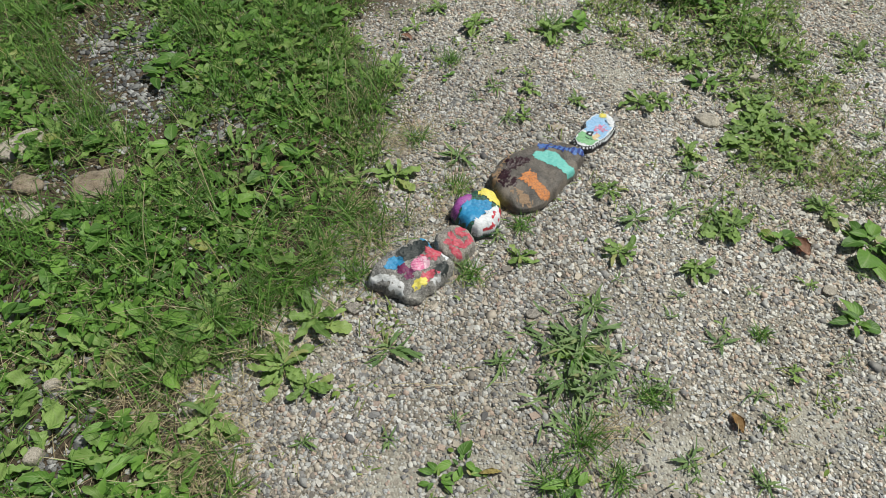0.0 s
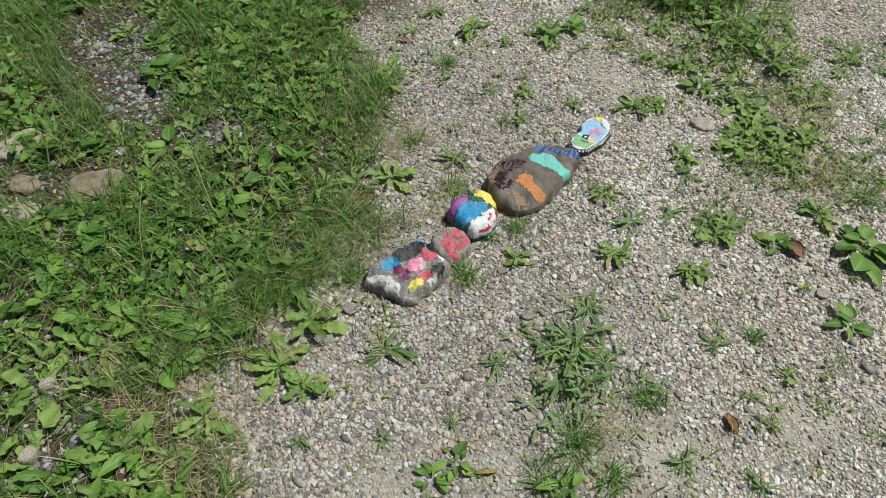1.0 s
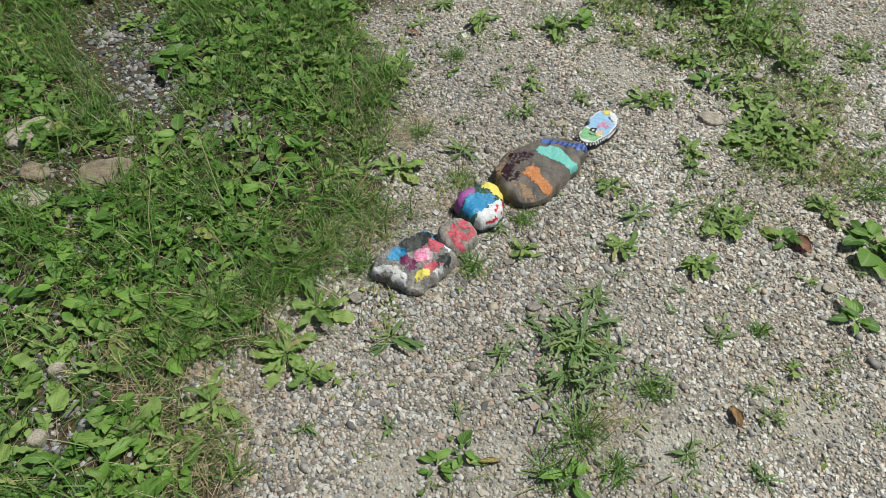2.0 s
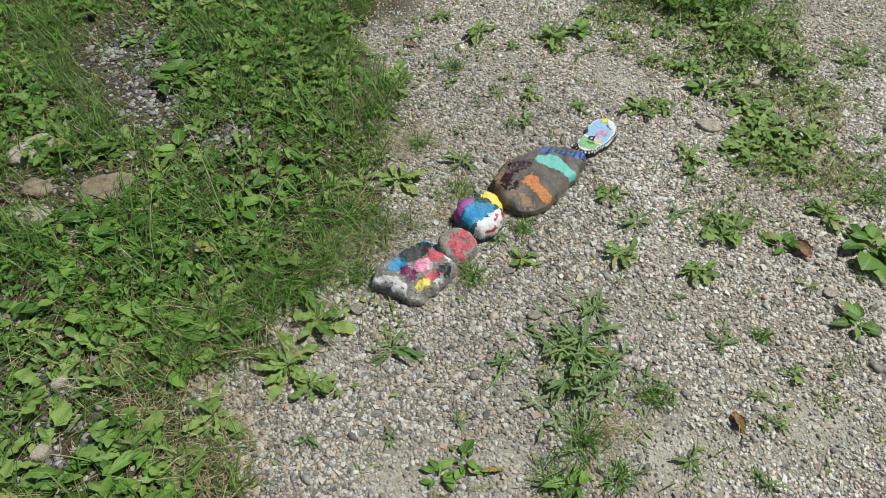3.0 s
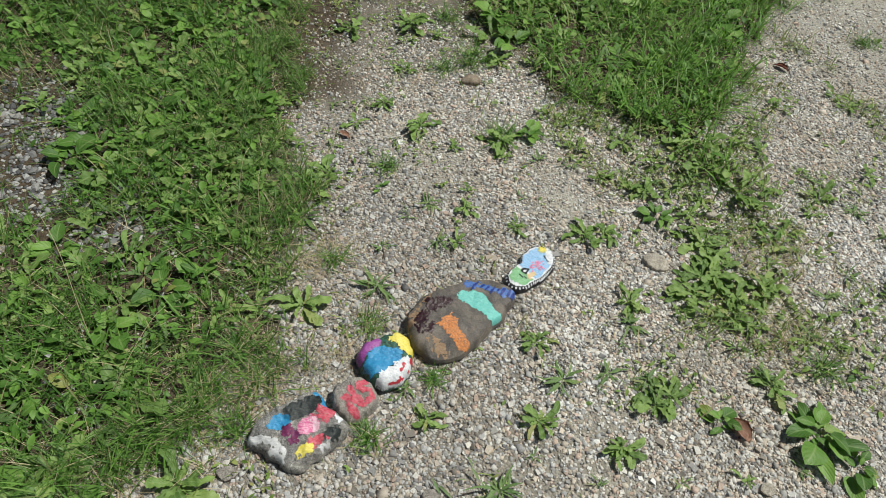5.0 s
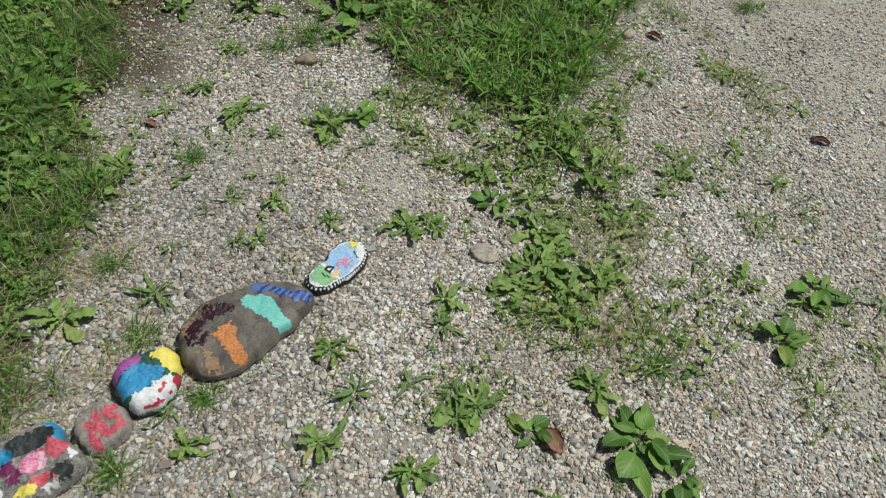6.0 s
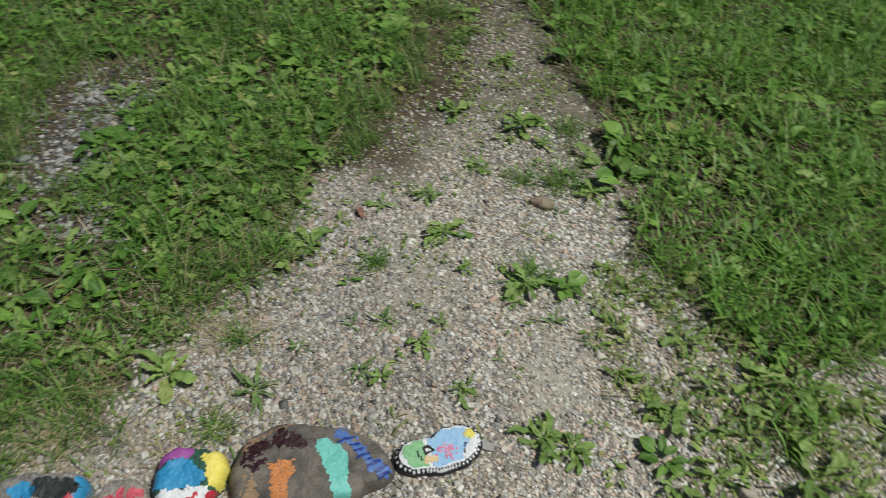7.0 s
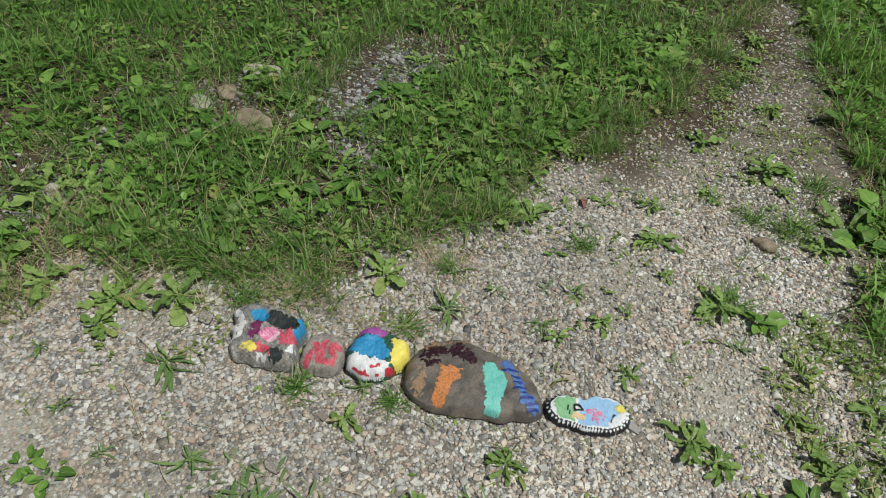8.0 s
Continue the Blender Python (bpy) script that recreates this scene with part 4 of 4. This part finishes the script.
def plant(kind, x, y, reach, leaves, group, upright=0.0, label=""):
    """A rosette of leaves round one base."""
    name, text, cat = LABELS[kind]
    root = tagged(new(name), label or text, cat, group)
    root.location = (x, y, float(gz(x, y)) + 0.002)
    turn = pick.uniform(0, 360)
    for k in range(leaves):
        inner = k / leaves
        size = reach * pick.uniform(0.4, 1.12) * (1.0 - 0.4 * inner)
        m = pose(pick.gauss(0, 0.004), pick.gauss(0, 0.004), 0.001 * k, pick.uniform(-8, 6) + upright * pick.uniform(0.2, 1.3) + pick.uniform(4, 26) * inner, pick.uniform(-14, 14), turn + k * 137.5 + pick.uniform(-40, 40))
        child("leaf", LEAVES[kind][pick.randrange(len(LEAVES[kind]))], root, m @ Matrix.Diagonal((size * pick.uniform(0.85, 1.2), size, size, 1)))
    return root


PATH_DANDELIONS = [(-0.19, 1.06, 0.10), (0.30, 1.30, 0.05), (0.56, 1.34, 0.065), (0.75, 1.31, 0.065), (0.87, 1.46, 0.075), (0.54, 1.56, 0.05), (0.78, 1.73, 0.07),
                   (0.66, 1.95, 0.075), (-0.23, 0.92, 0.10), (0.31, 1.97, 0.042), (0.455, 1.93, 0.042), (0.12, 2.31, 0.075), (0.24, 2.24, 0.04), (0.39, 2.29, 0.09),
                   (-0.06, 1.55, 0.085), (-0.01, 2.89, 0.10), (0.34, 2.74, 0.07), (-0.22, 2.80, 0.085), (0.72, 1.97, 0.06), (1.13, 1.54, 0.07), (0.85, 2.18, 0.08),
                   (1.03, 1.87, 0.10), (-0.02, 2.41, 0.05), (0.96, 1.79, 0.08), (1.06, 1.73, 0.07), (-0.36, 0.78, 0.09), (-0.17, 0.88, 0.07), (1.08, 1.80, 0.08), (1.16, 1.86, 0.08), (0.83, 1.43, 0.06), (0.99, 1.86, 0.08), (1.01, 1.99, 0.09), (1.05, 1.92, 0.08), (-0.62, 3.4, 0.09), (-0.45, 3.1, 0.06), (-0.3, 3.2, 0.08), (-0.75, 3.6, 0.09), (0.02, 2.62, 0.05), (-0.52, 3.28, 0.07), (0.1, 2.85, 0.05)]
PATH_NARROW = [(0.0, 0.995, 0.095), (0.03, 0.78, 0.042), (0.17, 0.83, 0.035), (0.26, 0.985, 0.08), (0.78, 1.09, 0.055), (0.84, 0.96, 0.045), (0.67, 0.79, 0.05), (0.82, 0.75, 0.05),
               (-0.15, 0.75, 0.045), (0.25, 1.83, 0.06), (0.115, 1.645, 0.08), (0.20, 1.97, 0.06), (0.24, 1.37, 0.045), (1.12, 1.57, 0.06), (1.52, 2.24, 0.06), (0.45, 1.06, 0.11),
               (0.41, 0.95, 0.10), (0.48, 1.16, 0.09), (0.4, 1.04, 0.08), (0.51, 1.01, 0.08), (0.64, 0.95, 0.05), (0.7, 1.22, 0.03), (0.16, 1.26, 0.04), (0.61, 1.46, 0.085), (0.72, 1.5, 0.06), (0.78, 1.66, 0.075), (0.82, 1.49, 0.08)]
PATH_PLANTAIN = [(0.19, 0.74, 0.05), (0.42, 0.71, 0.055), (1.22, 1.43, 0.11), (1.30, 1.36, 0.075), (1.12, 1.17, 0.07), (0.99, 1.42, 0.055), (0.47, 2.36, 0.06), (0.88, 2.08, 0.07), (1.59, 1.73, 0.08), (1.72, 1.91, 0.085), (0.14, 0.70, 0.045), (0.445, 1.03, 0.06)]
for x, y, r in PATH_DANDELIONS:
    plant('dandelion', x, y, r * 1.0, 14 + int(80 * r), "weeds growing in the gravel", -3, "dandelion rosette with toothed leaves growing in gravel")
for x, y, r in PATH_NARROW:
    plant('narrow', x, y, r, 12 + int(90 * r), "weeds growing in the gravel", -3, "sparse narrow-leaved weed growing in gravel")
for x, y, r in PATH_PLANTAIN:
    plant('plantain', x, y, r * (1.15 if r < 0.09 else 0.95), (6 + int(90 * r)) if r < 0.09 else 22, "weeds growing in the gravel", 0, "broadleaf plantain with oval leaves growing in gravel")

# plants of the two verges
placed = []


def verge_plants(n, x0, x1, y0, y1, density, gap, kinds, group, grow=1.0):
    tries = 0
    while n and tries < 40000:
        tries += 1
        x, y = pick.uniform(x0, x1), pick.uniform(y0, y1)
        if pick.random() > float(density(np.array(x), np.array(y))) or any((x - a) ** 2 + (y - b) ** 2 < gap * gap for a, b in placed):
            continue
        placed.append((x, y))
        n -= 1
        kind = pick.choices(('plantain', 'dandelion', 'narrow'), kinds)[0]
        reach = {'plantain': pick.uniform(0.05, 0.1), 'dandelion': pick.uniform(0.06, 0.11), 'narrow': pick.uniform(0.06, 0.1)}[kind]
        plant(kind, x, y, reach * grow, {'plantain': 7, 'dandelion': 9, 'narrow': 9}[kind], group, 13)


verge_plants(34, -0.85, -0.35, 0.85, 1.35, left_verge, 0.06, (0.7, 0.28, 0.02), "weeds in the left verge", 1.1)
verge_plants(190, -1.75, 0.0, 0.5, 3.6, left_deep, 0.068, (0.5, 0.3, 0.2), "weeds in the left verge")
verge_plants(64, -1.45, -0.3, 1.35, 2.5, left_deep, 0.05, (0.36, 0.54, 0.1), "weeds in the left verge", 1.08)
verge_plants(24, -0.6, 0.0, 1.1, 2.8, verge_rim, 0.07, (0.1, 0.8, 0.1), "weeds in the left verge", 0.8)
verge_plants(10, -0.85, -0.35, 0.5, 0.85, left_deep, 0.05, (0.3, 0.6, 0.1), "weeds in the left verge", 1.1)
verge_plants(55, -0.95, -0.2, 1.9, 3.3, left_deep, 0.06, (0.6, 0.32, 0.08), "weeds in the left verge", 1.2)
verge_plants(238, -0.9, 2.2, 2.1, 4.6, right_verge, 0.06, (0.5, 0.26, 0.24), "weeds in the right verge", 1.3)
verge_plants(34, -0.3, 0.62, 1.72, 3.0, lambda x, y: 1 - np.clip(1.6 * green(x, y), 0, 1), 0.09, (0.04, 0.42, 0.54), "weeds growing in the gravel", 0.5)
verge_plants(22, 0.55, 1.2, 0.75, 1.7, lambda x, y: 1 - np.clip(1.6 * green(x, y), 0, 1), 0.12, (0.0, 0.3, 0.7), "weeds growing in the gravel", 0.42)
verge_plants(82, 0.55, 2.1, 1.35, 3.2, sparse_strip, 0.06, (0.12, 0.38, 0.5), "weeds at the edge of the drive", 0.68)

# ---- grass, small leaves and straw ----


def blades(x, y, length, width, lean, material, name, sag=1.0, lift=0.0, dirs=None):
    """Many curved blades, each a strip of three joints."""
    n = len(x)
    d = rng.uniform(0, 2 * np.pi, n) if dirs is None else dirs
    s = np.array([0, 0.4, 0.75, 1.0])
    ang = lean[:, None] + sag * (rng.uniform(0.3, 1.3, n))[:, None] * s[None] ** 1.2
    step = np.diff(s, prepend=0)[None] * length[:, None]
    out = np.cumsum(np.sin(ang) * step, 1)
    up = np.maximum(np.cumsum(np.cos(ang) * step, 1), 0.003 + 0.0 * step)
    up[:, 0], out[:, 0] = 0, 0
    w = width[:, None] * np.array([0.7, 1.0, 0.75, 0.06])[None] / 2
    cx, cy = x[:, None] + out * np.cos(d)[:, None], y[:, None] + out * np.sin(d)[:, None]
    z = gz(x, y)[:, None] + up + lift
    px, py = -np.sin(d)[:, None] * w, np.cos(d)[:, None] * w
    v = np.stack([np.stack([cx - px, cy - py, z], -1), np.stack([cx + px, cy + py, z], -1)], 2).reshape(-1, 3)
    b = (np.arange(n) * 8)[:, None]
    f = np.stack([np.concatenate([b + 2 * k, b + 2 * k + 1, b + 2 * k + 3, b + 2 * k + 2], 1) for k in range(3)], 1).reshape(-1, 4)
    return np_mesh(name, v, f, material)


def sample(n, x0, x1, y0, y1, density):
    x, y = rng.uniform(x0, x1, n), rng.uniform(y0, y1, n)
    keep = rng.random(n) < density(x, y)
    return x[keep], y[keep]


def grass(name, label, n, x0, x1, y0, y1, density, tall=1.0, wide=1.0, material=GRASS):
    def clumped(x, y):
        return density(x, y) * (0.25 + 0.9 * smooth(0.35, 0.7, vnoise(x, y, 0.12, 15)))

    x, y = sample(n, x0, x1, y0, y1, clumped)
    k = len(x)
    patchy = 0.6 + 0.8 * vnoise(x, y, 0.3, 16)
    me = blades(x, y, tall * patchy * rng.uniform(0.035, 0.11, k), wide * rng.uniform(0.0012, 0.0036, k), rng.uniform(0.05, 1.0, k), material, name)
    tagged(new(name, me), label, "grass", kind="stuff")


grass("verge_grass", "long green grass mixed with dry blades in the verge", 74000, -2.0, 0.1, 0.45, 4.6, left_verge, 1.05, 1.2)
grass("verge_grass", "long green grass in the verge beside the drive", 74000, -1.6, 2.6, 2.0, 5.4, right_verge, 1.5, 1.75, LUSH_GRASS)
grass("thin_grass", "thin patchy grass on the gravel edge", 34000, 0.5, 2.3, 1.3, 3.4, lambda x, y: 0.8 * sparse_strip(x, y), 0.6, 1.0, PALE_GRASS)
grass("thin_grass", "thin blades of grass at the path edges", 50000, -1.2, 1.3, 0.55, 4.6, lambda x, y: 0.5 * sprouts(x, y), 0.5, 1.0, PALE_GRASS)


grass("outer_grass", "long green grass of the meadow beyond the verge", 26000, -4.2, -1.9, -1.2, 5.0, lambda x, y: 1 - 0.7 * smooth(3.0, 4.2, -x), 1.5, 2.4)
grass("outer_grass", "long green grass of the meadow beside the path", 14000, -2.0, -0.2, -1.2, 0.5, left_verge, 1.4, 2.2)
grass("rim_grass", "fine wispy grass along the rims of the verges", 170000, -1.6, 1.6, 0.5, 4.2, lambda x, y: 0.9 * verge_rim(x, y), 0.9, 0.5, RIM_GRASS)


def small_leaves(name, label, n, x0, x1, y0, y1, density, scale=1.0, slim=1.0, material=SMALL_LEAF):
    """Little broad leaves of clover and seedlings at all heights of the sward."""
    x, y = sample(n, x0, x1, y0, y1, density)
    k = len(x)
    d, L = rng.uniform(0, 2 * np.pi, k), scale * rng.uniform(0.014, 0.042, k)
    W = slim * L * rng.uniform(0.32, 0.62, k)
    tilt = rng.normal(0.15, 0.35, k)
    s = np.array([0, 0.25, 0.55, 0.82, 1.0])
    w = np.array([0.08, 0.75, 1.0, 0.62, 0.05])
    out, up = L[:, None] * s[None] * np.cos(tilt)[:, None], L[:, None] * (s[None] * np.sin(tilt)[:, None] - 0.22 * s[None] ** 2)
    z0 = gz(x, y) + rng.uniform(0.004, 0.045, k) * density(x, y)
    rows = []
    for side, fold in ((-1, 0.12), (0, 0.0), (1, 0.12)):
        px = x[:, None] + out * np.cos(d)[:, None] - side * W[:, None] / 2 * w[None] * np.sin(d)[:, None]
        py = y[:, None] + out * np.sin(d)[:, None] + side * W[:, None] / 2 * w[None] * np.cos(d)[:, None]
        rows.append(np.stack([px, py, z0[:, None] + up + fold * W[:, None] * w[None]], -1))
    v = np.stack(rows, 2).reshape(-1, 3)
    b = (np.arange(k) * 15)[:, None]
    f = np.stack([np.concatenate([b + 3 * r + c, b + 3 * r + c + 1, b + 3 * r + c + 4, b + 3 * r + c + 3], 1) for r in range(4) for c in range(2)], 1).reshape(-1, 4)
    tagged(new(name, np_mesh(name, v, f, material)), label, "weeds", kind="stuff")


small_leaves("ground_cover", "low clover and seedling leaves among the grass", 14000, -2.0, 0.1, 0.45, 4.4, left_deep)
small_leaves("ground_cover", "low clover and seedling leaves in the drive verge", 11000, -1.6, 2.6, 2.0, 5.2, right_verge)
small_leaves("ground_cover", "thin scattered seedlings on the gravel edge", 9000, 0.5, 2.3, 1.3, 3.4, lambda x, y: 0.8 * sparse_strip(x, y), 0.75, 0.8, YOUNG_LEAF)
small_leaves("ground_cover", "tiny seedlings scattered over the gravel path", 40000, -1.2, 1.3, 0.55, 4.6, lambda x, y: 0.6 * sprouts(x, y), 0.55, 0.8, YOUNG_LEAF)

small_leaves("knotweed_mat", "dense low mat of narrow green leaves on the gravel", 1250, 0.28, 0.62, 0.82, 1.24, lambda x, y: np.clip(1.3 * (blob(x, y, 0.45, 1.06, 0.1) + blob(x, y, 0.42, 0.93, 0.08)) * smooth(0.38, 0.62, vnoise(x, y, 0.045, 23)), 0, 1), 1.35, 0.3, MAT_LEAF)

# grass tufts that stand in the gravel
TUFTS = [(-0.22, 1.2, 0.09), (-0.27, 1.13, 0.08), (-0.2, 1.28, 0.09), (-0.15, 1.38, 0.09), (-0.33, 1.06, 0.08), (0.25, 2.72, 0.1), (-0.5, 3.2, 0.08), (0.12, 2.98, 0.08), (0.44, 0.81, 0.08), (0.60, 0.93, 0.05), (0.38, 0.72, 0.06), (0.18, 1.235, 0.05), (0.15, 2.66, 0.06), (0.38, 2.33, 0.08), (1.81, 3.28, 0.07), (1.77, 3.68, 0.11), (-0.12, 1.2, 0.08), (-0.1, 1.32, 0.08), (0.05, 2.1, 0.05),
         (1.28, 1.62, 0.06), (-0.02, 1.72, 0.06), (0.88, 1.12, 0.03), (0.52, 0.74, 0.05), (0.3, 1.41, 0.04), (0.12, 1.53, 0.05)]
for cx, cy, r in TUFTS:
    k = int(55 + 500 * r)
    x, y = rng.normal(cx, r * 0.25, k), rng.normal(cy, r * 0.25, k)
    me = blades(x, y, r * rng.uniform(0.5, 1.25, k), rng.uniform(0.0014, 0.003, k), rng.uniform(0.3, 1.1, k), GRASS, "grass_tuft", 0.9)
    tuft = new("grass_tuft", me)
    tagged(tuft, "wispy tuft of green and straw-coloured grass in gravel", "grass", "grass tufts")

# dry straw, thickest along the edges of the verges


def edge_straw(x, y):
    g = green(x, y)
    return 0.1 + 1.0 * verge_rim(x, y) + 0.18 * g + 0.3 * sparse_strip(x, y)


x, y = sample(34000, -1.8, 2.2, 0.5, 4.0, edge_straw)
keep = rng.random(len(x)) < 0.25 + 0.75 * green(x, y)
x, y = x[keep], y[keep]
k = len(x)
straw = blades(x, y, rng.uniform(0.02, 0.11, k) * rng.uniform(0.5, 1.2, k), rng.uniform(0.0008, 0.0019, k), rng.uniform(0.9, 1.52, k), STRAW, "straw", 0.08, 0.006)
tagged(new("straw", straw), "dry straw-coloured stems lying on the ground", "straw", kind="stuff")


def thatch(x, y):
    """Where last year's grass lies dead, at the verge's edge and in the gravel beside the stones."""
    spots = ((-0.16, 1.4, 0.1), (-0.1, 1.3, 0.07), (-0.2, 1.18, 0.08), (-0.01, 1.72, 0.07), (0.1, 1.45, 0.05), (0.11, 1.58, 0.05), (-0.08, 1.7, 0.08), (0.18, 1.24, 0.04), (1.21, 1.71, 0.07), (-0.3, 0.95, 0.08), (0.5, 0.84, 0.05), (1.22, 1.99, 0.1), (-0.42, 0.78, 0.12), (-0.6, 0.9, 0.12), (-0.36, 0.66, 0.1), (-0.28, 1.08, 0.07))
    return np.clip(sum(blob(x, y, *s) for s in spots), 0, 1) * (0.25 + 0.75 * smooth(0.3, 0.6, vnoise(x, y, 0.05, 31)))


x, y = sample(60000, -0.85, 1.45, 0.55, 2.2, thatch)
k = len(x)
dead = blades(x, y, rng.uniform(0.015, 0.075, k), rng.uniform(0.0006, 0.0016, k), rng.uniform(0.5, 1.5, k), STRAW, "dead_grass", 0.3, 0.004)
tagged(new("dead_grass", dead), "thatch of dead tan grass beside the stones", "grass", kind="stuff")


def stem(x, y, length, height, turn, thick=0.0009, label="tall dry grass stem bending over the weeds", z=0.01):
    """A single long dry stem, arched from its foot."""
    curve = bpy.data.curves.new("dry_stem", 'CURVE')
    curve.dimensions, curve.bevel_depth, curve.bevel_resolution = '3D', thick, 1
    sp = curve.splines.new('POLY')
    sp.points.add(9)
    for i, p in enumerate(sp.points):
        s = i / 9
        p.co = (length * s, 0.03 * length * math.sin(5 * s + x * 9), height * (1 - (1 - s) ** 2), 1)
        p.radius = 1 - 0.5 * s
    curve.materials.append(STRAW)
    ob = tagged(new("dry_stem", curve), label, "stem", "dry stems")
    ob.matrix_world = pose(x, y, float(gz(x, y)) + z, 0, 0, turn)


stem(-0.50, 1.35, 0.24, 0.22, 130)
stem(-0.40, 1.20, 0.2, 0.16, 60)
stem(-0.62, 1.15, 0.16, 0.15, 100)
stem(-0.30, 1.75, 0.12, 0.2, 75)
stem(-0.22, 1.72, 0.10, 0.18, 95)
stem(-0.45, 1.05, 0.2, 0.06, 200)
FLAT = "dry straw stem lying flat on the gravel"
for x, y, n, t in ((0.09, 0.9, 0.1, 12), (0.24, 0.93, 0.07, 10), (0.2, 0.79, 0.05, -25), (0.02, 0.9, 0.11, 8), (0.46, 1.9, 0.12, 170), (0.62, 1.92, 0.1, 165), (0.2, 2.05, 0.12, 20),
                   (1.18, 1.47, 0.12, 130), (1.2, 1.5, 0.12, 120), (0.75, 0.9, 0.07, 40), (1.0, 2.4, 0.08, 160), (1.6, 2.6, 0.1, 110), (1.75, 2.35, 0.1, 95), (-0.1, 0.95, 0.12, 15), (0.55, 0.82, 0.1, 40)):
    stem(x, y, n, 0.004, t, 0.0011, FLAT, 0.011)

# ---- dead leaves ----
DEAD = plain_material("dead_brown_leaf", (0.32, 0.17, 0.12), (0.55, 0.34, 0.25), 70.0, 0.7)
TAN_LEAF = plain_material("dry_tan_leaf", (0.3, 0.17, 0.07), (0.46, 0.3, 0.14), 70.0, 0.7)
RED_LEAF = plain_material("dry_red_leaf", (0.14, 0.045, 0.035), (0.24, 0.09, 0.06), 70.0, 0.7)
YELLOW_LEAF = plain_material("yellowed_leaf", (0.42, 0.34, 0.1), (0.55, 0.46, 0.2), 70.0, 0.7)


def dead_leaf(x, y, length, width, turn, curl, mat, label, seed):
    """A curled dead leaf with a folded midrib and thickness."""
    r = random.Random(seed)
    bm = bmesh.new()
    rows, cols, grid = 14, 9, []
    for i in range(rows):
        s = i / (rows - 1)
        w = width / 2 * max(math.sin(math.pi * s) ** 0.75, 0.06) * r.uniform(0.88, 1.08)
        line = []
        for j in range(cols):
            u = j / (cols - 1) * 2 - 1
            a = curl * u
            px = w * math.sin(a) / max(curl, 0.01)
            pz = w * (1 - math.cos(a)) / max(curl, 0.01) + 0.006 * math.sin(3.1 * s) + r.uniform(-0.002, 0.002)
            line.append(bm.verts.new((px, (s - 0.5) * length, pz)))
        grid.append(line)
    for i in range(rows - 1):
        for j in range(cols - 1):
            bm.faces.new((grid[i][j], grid[i][j + 1], grid[i + 1][j + 1], grid[i + 1][j])).smooth = True
    bmesh.ops.solidify(bm, geom=bm.faces[:], thickness=0.0007)
    me = bpy.data.meshes.new("dead_leaf")
    bm.to_mesh(me)
    bm.free()
    me.materials.append(mat)
    ob = tagged(new("dead_leaf", me), label, "leaf", "dead leaves")
    ob.matrix_world = pose(x, y, float(gz(x, y)) + 0.007, 0, 0, turn)


dead_leaf(1.035, 1.405, 0.068, 0.05, 35, 1.0, DEAD, "curled reddish-brown dead leaf on gravel", 1)
dead_leaf(0.785, 0.888, 0.05, 0.026, 20, 0.9, TAN_LEAF, "curled tan dead leaf on gravel", 2)
dead_leaf(1.90, 2.52, 0.07, 0.03, 80, 1.2, RED_LEAF, "dark reddish dead leaf on the drive", 3)
dead_leaf(-0.11, 2.22, 0.05, 0.024, 60, 1.0, DEAD, "rusty dry leaf at the path edge", 4)
dead_leaf(1.42, 2.99, 0.06, 0.03, 60, 1.3, RED_LEAF, "dark brown dry leaf on the drive", 5)
dead_leaf(0.25, 0.725, 0.05, 0.014, 100, 1.0, YELLOW_LEAF, "narrow yellowed leaf on gravel", 6)
